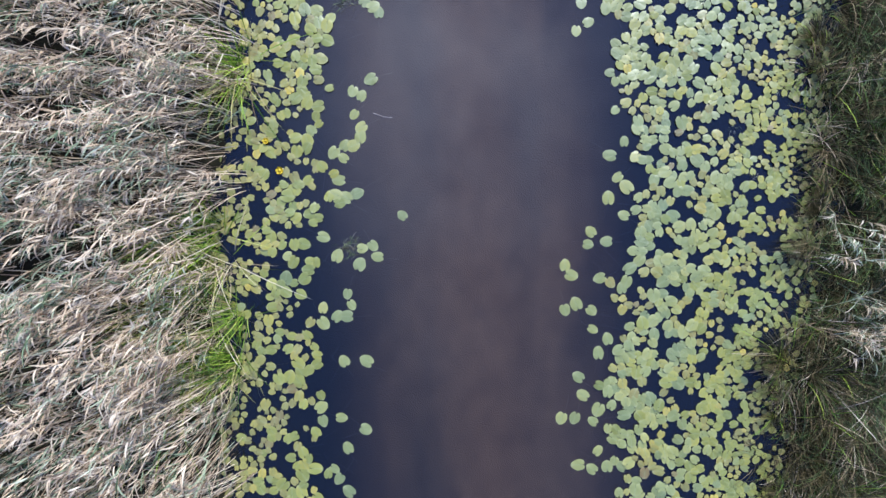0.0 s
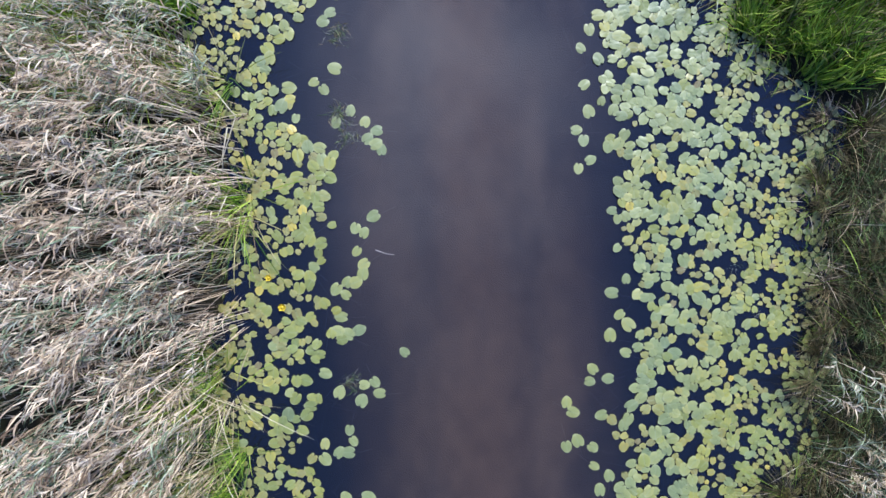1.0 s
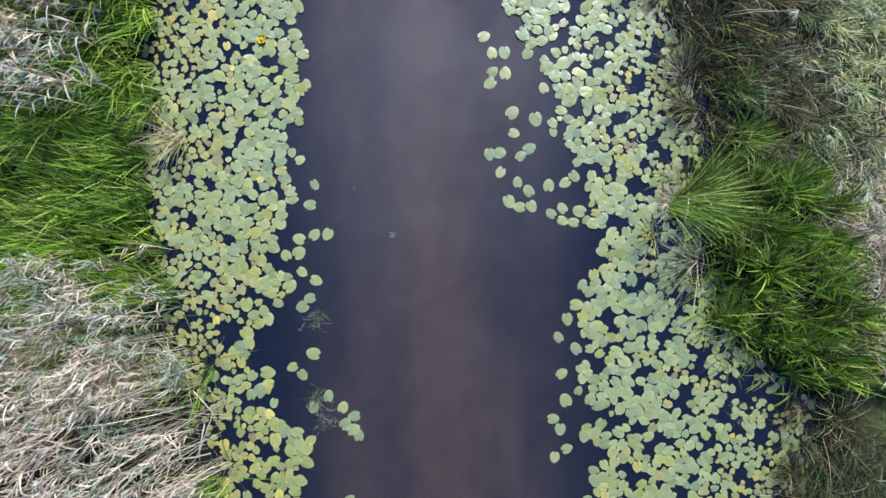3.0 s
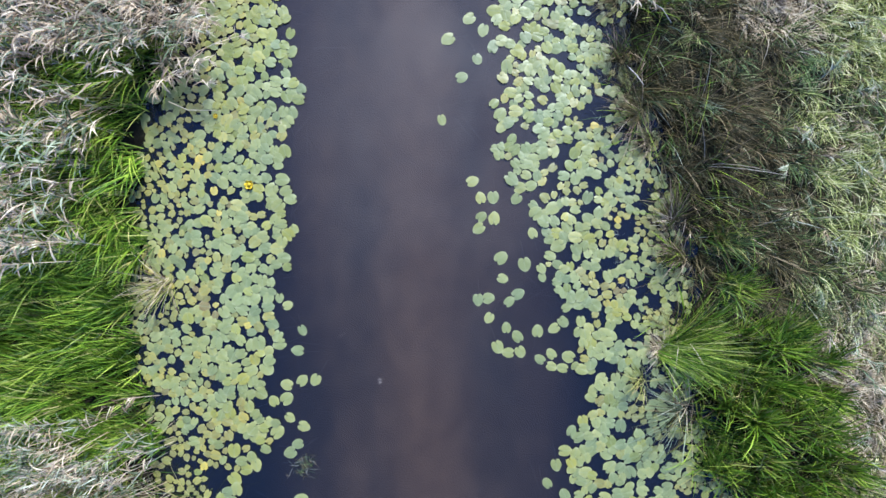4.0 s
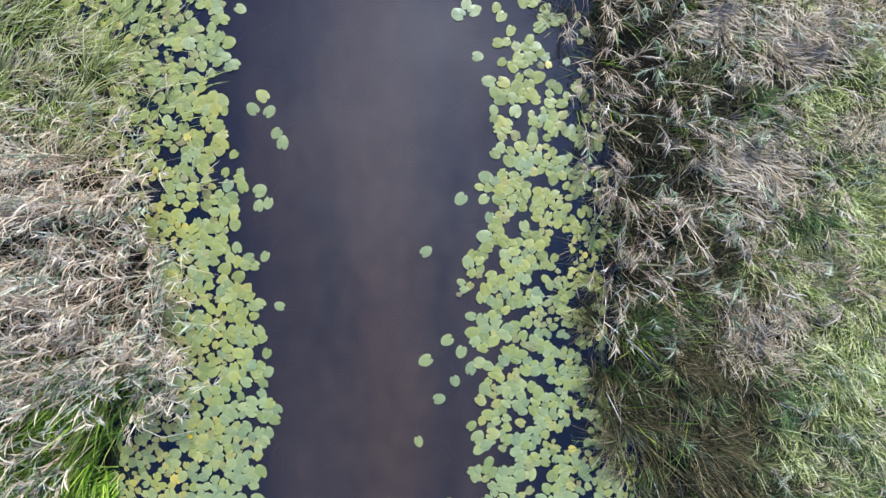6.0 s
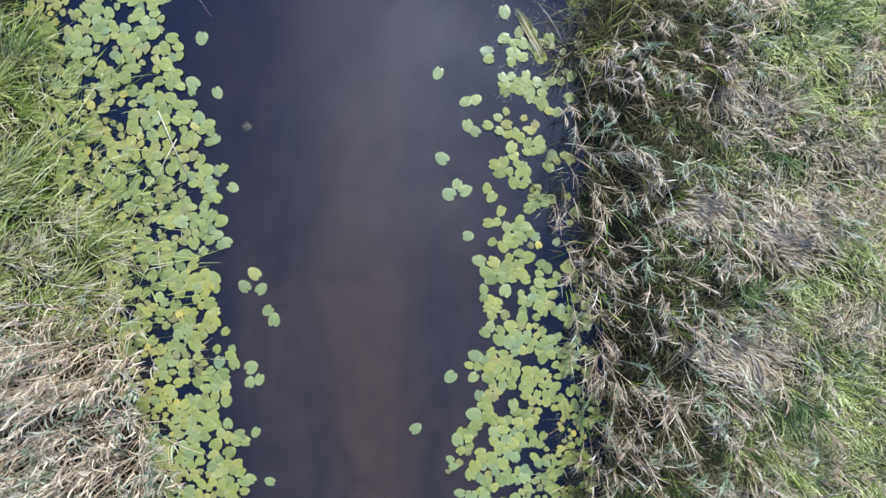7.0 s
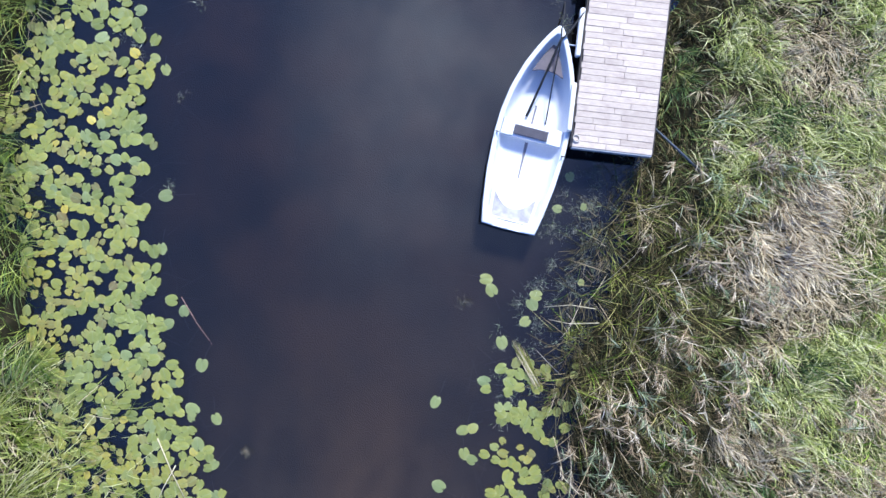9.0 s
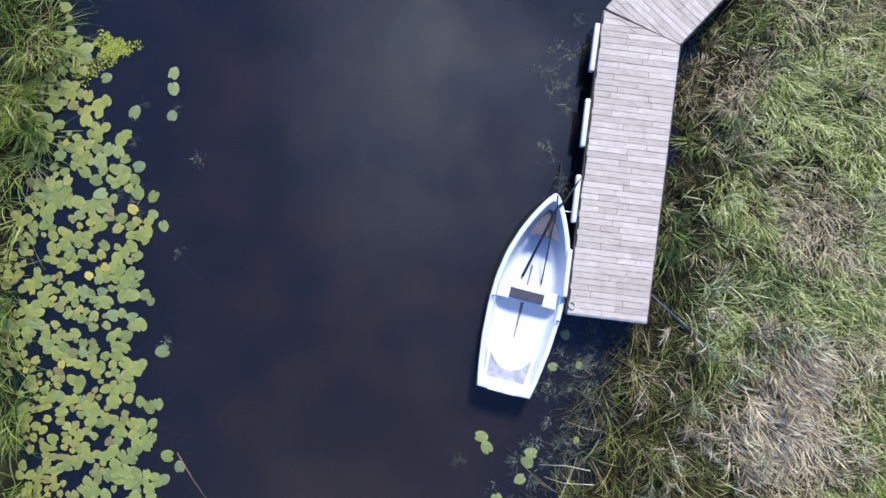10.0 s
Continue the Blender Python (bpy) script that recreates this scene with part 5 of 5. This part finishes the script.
part("hull", skin([hull_ring(0.34, at(0, -0.12), 0.2), hull_ring(0.14, at(0.0, -0.05), 0.1), hull_ring(0.05, at(0.4), 0.05), hull_ring(0.02, at(0.75), 0.03), hull_ring(0.008, at(1, -0.06), 0.02), hull_ring(0.008, at(1, -0.045), 0.02)], cap_first=True), HULL, boat, smooth=True)
part("gunwale", skin([hull_ring(0.014, at(1, -0.05), 0.02), hull_ring(-0.016, at(1, -0.05), -0.016), hull_ring(-0.026, at(1, -0.03), -0.026), hull_ring(-0.018, at(1, -0.008), -0.018), hull_ring(0.0, at(1), 0.0), hull_ring(0.05, at(1), 0.085), hull_ring(0.062, at(1, -0.012), 0.098)]), HULL, boat, smooth=True)
part("inner_shell", skin([hull_ring(0.060, at(1, -0.010), 0.097), hull_ring(0.075, at(0.8), 0.11), hull_ring(0.11, at(0.45, 0.03), 0.13), hull_ring(0.16, at(0.2, 0.06), 0.16), hull_ring(0.24, at(0.05, 0.09), 0.2)], cap_last=True), HULL, boat, smooth=True)


def slab(outline, z0, z1, name, mat, label="", bev=0.012):
    bm = bmesh.new()
    lo = [bm.verts.new((x, y, z0)) for x, y in outline]
    hi = [bm.verts.new((x, y, z1)) for x, y in outline]
    n = len(lo)
    for i in range(n):
        bm.faces.new((lo[i], lo[(i + 1) % n], hi[(i + 1) % n], hi[i]))
    top = bm.faces.new(hi)
    bm.faces.new(lo[::-1])
    bmesh.ops.recalc_face_normals(bm, faces=bm.faces)
    if bev:
        bmesh.ops.bevel(bm, geom=list(top.edges), offset=bev, segments=2, affect="EDGES", profile=0.6)
    return part(name, bm, mat, boat, label)


def wide(y, inset):
    return half_beam(min(max(y / BOAT_L, 0), 1)) - inset


slab([(-wide(1.62, 0.09), 1.62), (wide(1.62, 0.09), 1.62), (wide(1.9, 0.09), 1.90), (-wide(1.9, 0.09), 1.90)], 0.27, 0.335, "thwart", HULL)
slab([(-0.33, 1.655), (0.29, 1.655), (0.29, 1.83), (-0.33, 1.83)], 0.337, 0.372, "seat_pad", CUSHION, "dark grey worn seat pad", 0.015)
arc = [(-0.40 + 0.8 * q, 0.37 + 0.26 * abs(2 * q - 1) ** 2.2) for q in np.linspace(0, 1, 13)]
slab([(-wide(0.13, 0.11), 0.13)] + [(wide(0.13, 0.11), 0.13)] + [(wide(0.65, 0.13), 0.65)] + arc[::-1] + [(-wide(0.65, 0.13), 0.65)], 0.12, 0.25, "stern_seat", HULL)
slab([(-wide(0.15, 0.15), 0.16), (wide(0.15, 0.15), 0.16), (wide(0.56, 0.18), 0.56)] + [(x * 0.93, y - 0.02) for x, y in arc[::-1]] + [(-wide(0.56, 0.18), 0.56)], 0.252, 0.256, "seat_grime", DIRTY, "grey grime on the stern seat", 0)
slab([(-0.285, 2.80), (-0.15, 2.85), (0.0, 2.86), (0.15, 2.84), (0.285, 2.79), (0.16, 3.09), (0.035, 3.33), (-0.035, 3.33), (-0.16, 3.10)], 0.42, 0.445, "bow_board", BOWBOARD, "brown weathered triangular bow board with shade in its colour", 0.006)
slab([(-0.06, 1.60), (0.0, 1.60), (-0.012, 0.93), (-0.026, 0.93)], 0.108, 0.122, "keel_strip", KEELSTRIP, "grey strip down the boat's floor", 0)
slab([(-0.045, 2.3), (-0.005, 2.3), (-0.01, 1.92), (-0.04, 1.92)], 0.108, 0.118, "keel_strip", KEELSTRIP, "", 0)
for x, y in ((-0.615, 1.60), (0.61, 1.45)):
    bm = bmesh.new()
    tube(bm, [(x, y, 0.38), (x, y, 0.475)], 0.014, 0.014, 8)
    tube(bm, [(x - 0.03, y, 0.52), (x - 0.022, y, 0.49), (x, y, 0.475), (x + 0.022, y, 0.49), (x + 0.03, y, 0.52)], 0.009, 0.009, 6)
    part("oarlock", bm, BEAM, boat, "dark metal oarlock")
for x in (-0.16, 0.12):
    part("transom_pad", box(bmesh.new(), x - 0.13, x + 0.1, -0.035, -0.012, 0.3, 0.452, 0.004), HULL, boat)

B = pose(2.197, 25.265, 0, 0, 0, -12.6)


def rope(name, pts, r0, r1, label):
    bm = bmesh.new()
    fine = []
    for a, b in zip(pts, pts[1:]):
        fine += [Vector(a).lerp(Vector(b), q / 5) for q in range(5)]
    fine.append(Vector(pts[-1]))
    tube(bm, fine, r0, r1, 7)
    return tagged(part(name, bm, ROPE, None, smooth=True), label, "rope")


def in_boat(x, y, z):
    return tuple(B @ Vector((x, y, z)))


rope("mooring_rope", [(3.40, 29.08, 0.56), in_boat(0.16, 3.52, 0.66), in_boat(0.05, 3.36, 0.66), in_boat(-0.02, 2.9, 0.50), in_boat(-0.155, 2.06, 0.145)], 0.014, 0.024, "black mooring rope from the jetty into the boat")
rope("mooring_rope", [(3.16, 29.5, -0.03), (3.12, 29.2, 0.2), in_boat(0.02, 3.58, 0.655), in_boat(0.06, 3.36, 0.665), in_boat(0.10, 2.9, 0.51), in_boat(0.215, 2.0, 0.15)], 0.012, 0.012, "thin black rope laid over the bow")
bm = bmesh.new()
tube(bm, [(3.10, 28.50, 0.575), (3.20, 28.49, 0.55), (3.30, 28.49, 0.545)], 0.012, 0.012, 7)
tagged(part("mooring_hook", bm, STEEL, None, smooth=True), "grey steel mooring hook between boat and jetty", "mooring hook")

# ---- small things on and in the water ----
g = Growth(61)
for (ax, ay), (bx, by), n in (((2.46, 23.10), (2.89, 22.35), 34),):
    q = g.rng.uniform(-0.05, 0.05, (n, 2))
    p = np.stack([bx + q[:, 0], by + q[:, 1], g.rng.uniform(0.0, 0.05, n)], 1)
    g.ribbons(p, g.rng.uniform(0.6, 0.95, n), math.atan2(ay - by, ax - bx) + g.rng.normal(0, 0.06, n), 1.45, 1.62, 0.014, 4, g.rng.integers(0, 2, n))
g.done("reed_bundle", [YELLOW_SEDGE, PALE], "loose bundle of fallen yellow reed leaves on the water", "reed bundle")


def twig(pts, r, mat, name, label, category):
    bm = bmesh.new()
    tube(bm, pts, r, r * 0.5, 6)
    return tagged(part(name, bm, mat, None, smooth=True), label, category)


twig([(-3.75, 23.8, 0.012), (-3.45, 23.33, 0.018), (-3.16, 22.94, 0.008)], 0.007, REDSTICK, "stick", "thin reddish brown stick floating beside lily pads", "stick")
twig([(4.05, 12.95, 0.10), (4.15, 12.7, 0.35), (4.22, 12.5, 0.5)], 0.012, DRIFT, "stick", "pale dead stem leaning out of the bank", "stick")
twig([(-1.21, 1.50, 0.008), (-1.0, 1.42, 0.006), (-0.86, 1.41, 0.004)], 0.006, DRIFT, "stick", "small pale twig floating on open water", "stick")
twig([(4.7, 13.6, 0.5), (4.5, 13.8, 0.62), (4.25, 14.0, 0.55)], 0.010, DRIFT, "stick", "pale dead stem leaning out of the bank", "stick")


def fluff(seed, x, y, n, size, mats, name, label, category, z=0.0, rise=1.3):
    g = Growth(seed)
    p = np.stack([x + g.rng.normal(0, size * 0.35, n), y + g.rng.normal(0, size * 0.35, n), z + g.rng.uniform(0, 0.02, n)], 1)
    a0 = g.rng.uniform(rise - 0.4, rise + 0.3, n)
    g.ribbons(p, g.rng.uniform(0.3, 0.7, n) * size, g.rng.uniform(0, 6.283, n), a0, a0 + 0.2, size * 0.035, 2, g.rng.integers(0, len(mats), n))
    return g.done(name, mats, label, category, kind="stuff")


fluff(62, -2.475, 20.96, 90, 0.13, [TAN, WEED, OLIVE], "weed_tuft", "pale tuft of drifting weed on open water", "water weed")
fluff(63, -1.21, 7.96, 10, 0.07, [DRIFT], "drift_fleck", "small white fleck of drift on the water", "drift")
fluff(64, -0.47, 7.12, 14, 0.10, [DRIFT], "drift_fleck", "small pale fleck of drift on the water", "drift")


def algae(seed, x, y, n, wide, mats, label):
    """A flat mat of tiny leaves and froth on the water."""
    g = Growth(seed)
    a = g.rng.uniform(0, 6.283, n)
    k = g.rng.random(n) ** 0.8 * wide * (1 + 0.35 * np.sin(3 * a + x) + 0.2 * np.sin(7 * a))
    p = np.stack([x + k * np.cos(a), y + 0.7 * k * np.sin(a), g.rng.uniform(0.004, 0.02, n)], 1)
    a0 = g.rng.uniform(1.48, 1.6, n)
    g.ribbons(p, g.rng.uniform(0.02, 0.05, n), g.rng.uniform(0, 6.283, n), a0, a0, g.rng.uniform(0.015, 0.03, n), 2, g.rng.integers(0, len(mats), n), tip=0.5)
    return g.done("algae_mat", mats, label, "algae", kind="stuff")


algae(65, -5.2, 31.25, 1000, 0.36, [ALGAE, ALGAE, YELLOW_SEDGE], "bright yellow-green floating algae mat by the bank")
algae(66, -5.7, 30.85, 500, 0.32, [ALGAE, OLIVE], "olive green floating algae mat beside lily pads")
for k, (x, y, s) in enumerate(((-1.86, 4.0, 0.3), (-1.9, 5.5, 0.3), (-1.7, 3.6, 0.25), (-1.66, -1.0, 0.25))):
    fluff(670 + k, x, y, 160, s, [OLIVE, DEEP, WEED], "water_weed", "drowned brown-green weed just under the surface", "water weed", -0.012, 1.5)

g = Growth(68)
for cx, cy, sx, sy, n in ((3.6, 25.4, 0.35, 0.7, 520), (2.95, 30.6, 0.12, 0.7, 90), (3.3, 23.9, 0.35, 0.6, 320), (2.5, 22.7, 0.3, 0.8, 200), (3.7, 14.5, 0.3, 1.5, 300), (3.2, 31.0, 0.15, 1.2, 160), (4.6, 26.3, 0.4, 0.2, 140), (-4.9, 28.8, 0.5, 1.5, 160), (4.3, 10.5, 0.4, 1.5, 200), (5.6, 2.0, 0.5, 1.5, 120)):
    tufts = max(n // 9, 6)
    home = np.stack([g.rng.normal(cx, sx, tufts), g.rng.normal(cy, sy, tufts)], 1)
    own = g.rng.integers(0, tufts, n * 4)
    p = np.column_stack([home[own] + g.rng.normal(0, 0.05, (n * 4, 2)), g.rng.uniform(-0.03, 0.006, n * 4)])
    a0 = g.rng.uniform(1.2, 1.6, n * 4)
    g.ribbons(p, g.rng.uniform(0.04, 0.15, n * 4), g.rng.uniform(0, 6.283, n * 4), a0, a0 + g.rng.uniform(-0.9, 0.7, n * 4), g.rng.uniform(0.004, 0.010, n * 4), 3, g.rng.integers(0, 5, n * 4) // 2)
g.done("drowned_weed", [WEED, WEED, REED_LEAF], "scattered drowned stems and grey weed in shallow water", "water weed")

g = Growth(69)
n = 420
y = g.rng.uniform(-5.5, 30, n)
left = g.rng.random(n) < 0.5
edge = np.where(left, along(LEFT_POND, y) + g.rng.uniform(-0.4, 0.5, n), along(RIGHT_POND, np.minimum(y, 23)) - g.rng.uniform(-0.4, 0.5, n))
edge = np.where(~left & (y > 23), 3.2, edge)
p = np.stack([edge, y, np.full(n, -0.008)], 1)
a0 = g.rng.uniform(1.55, 1.75, n)
g.ribbons(p, g.rng.uniform(0.25, 0.7, n), np.where(left, 0.0, math.pi) + g.rng.normal(0, 1.1, n), a0, a0 + 0.06, 0.010, 4, 0, tip=0.6)
g.done("lily_stalks", [WEED], "thin lily stalks trailing under the water surface", "lily stalks")


def lily_flower(x, y, s):
    ob = base("lily_flower", x, y, 0.03)
    tagged(ob, "small yellow water lily flower among green pads", "flower", "yellow lily flowers")
    for k in range(6):
        bm = bmesh.new()
        a = k * 60
        v = [bm.verts.new(p) for p in ((0, 0, 0), (0.35, 0.28, 0.12), (0.62, 0.2, 0.38), (0.66, 0.0, 0.48), (0.62, -0.2, 0.38), (0.35, -0.28, 0.12))]
        bm.faces.new(v)
        pt = part("petal", bm, PETAL, ob)
        pt.matrix_local = pose(0, 0, 0, 0, 0, a) @ Matrix.Scale(s, 4)
    bm = bmesh.new()
    bmesh.ops.create_uvsphere(bm, u_segments=8, v_segments=6, radius=0.3 * s, matrix=Matrix.Translation((0, 0, 0.2 * s)))
    part("heart", bm, PETAL, ob, smooth=True)


for x, y, s in ((-2.92, 10.73, 0.13), (-2.95, 0.45, 0.11), (-3.2, 1.0, 0.09), (-3.55, 12.0, 0.07)):
    lily_flower(x, y, s)


# reeds that have fallen over the pads and the water's edge
for pts in (
    [(-4.09, 21.20, 0.08), (-3.8, 20.55, 0.07), (-3.49, 19.93, 0.03)],
    [(-3.75, 20.70, 0.06), (-3.95, 20.3, 0.08), (-4.13, 19.86, 0.09)],
    [(-3.93, 4.31, 0.6), (-3.62, 3.90, 0.5), (-3.88, 3.22, 0.4), (-4.25, 2.60, 0.25)],
    [(-3.77, 3.70, 0.5), (-3.9, 3.2, 0.4), (-3.96, 2.71, 0.2)],
    [(-3.8, 2.48, 0.5), (-3.98, 2.1, 0.48), (-4.1, 1.66, 0.4)],
    [(-4.3, 12.2, 0.3), (-3.95, 12.05, 0.3), (-3.5, 12.1, 0.05)],
):
    twig(pts, 0.011, STALK_PALE, "fallen_reed", "pale bent reed stalk fallen over the lily pads", "reed")
for pts in ([(3.83, 23.85, 0.3), (3.4, 23.9, 0.22), (2.95, 23.83, 0.02)], [(3.9, 23.6, 0.3), (3.4, 23.55, 0.15), (3.05, 23.6, 0.0)]):
    twig(pts, 0.009, STALK_PALE, "fallen_reed", "pale dead stem reaching from bank into water", "reed")
for k, (x, y) in enumerate(((3.55, 23.5), (3.72, 23.36), (3.42, 23.34))):
    fluff(780 + k, x, y, 40, 0.2, [FRESH, ALGAE], "water_plant", "bright green leafy sprouts at the water's edge", "water plant", 0.02, 1.0)
for x, y, s in ((3.35, 26.25, 0.2), (3.14, 25.65, 0.19), (3.62, 25.7, 0.16), (3.62, 24.3, 0.15)):
    lone_pad(x, y, s)
fluff(77, 1.46, 23.87, 40, 0.18, [WEED, OLIVE], "weed_tuft", "small curly dark weed on open water", "water weed")
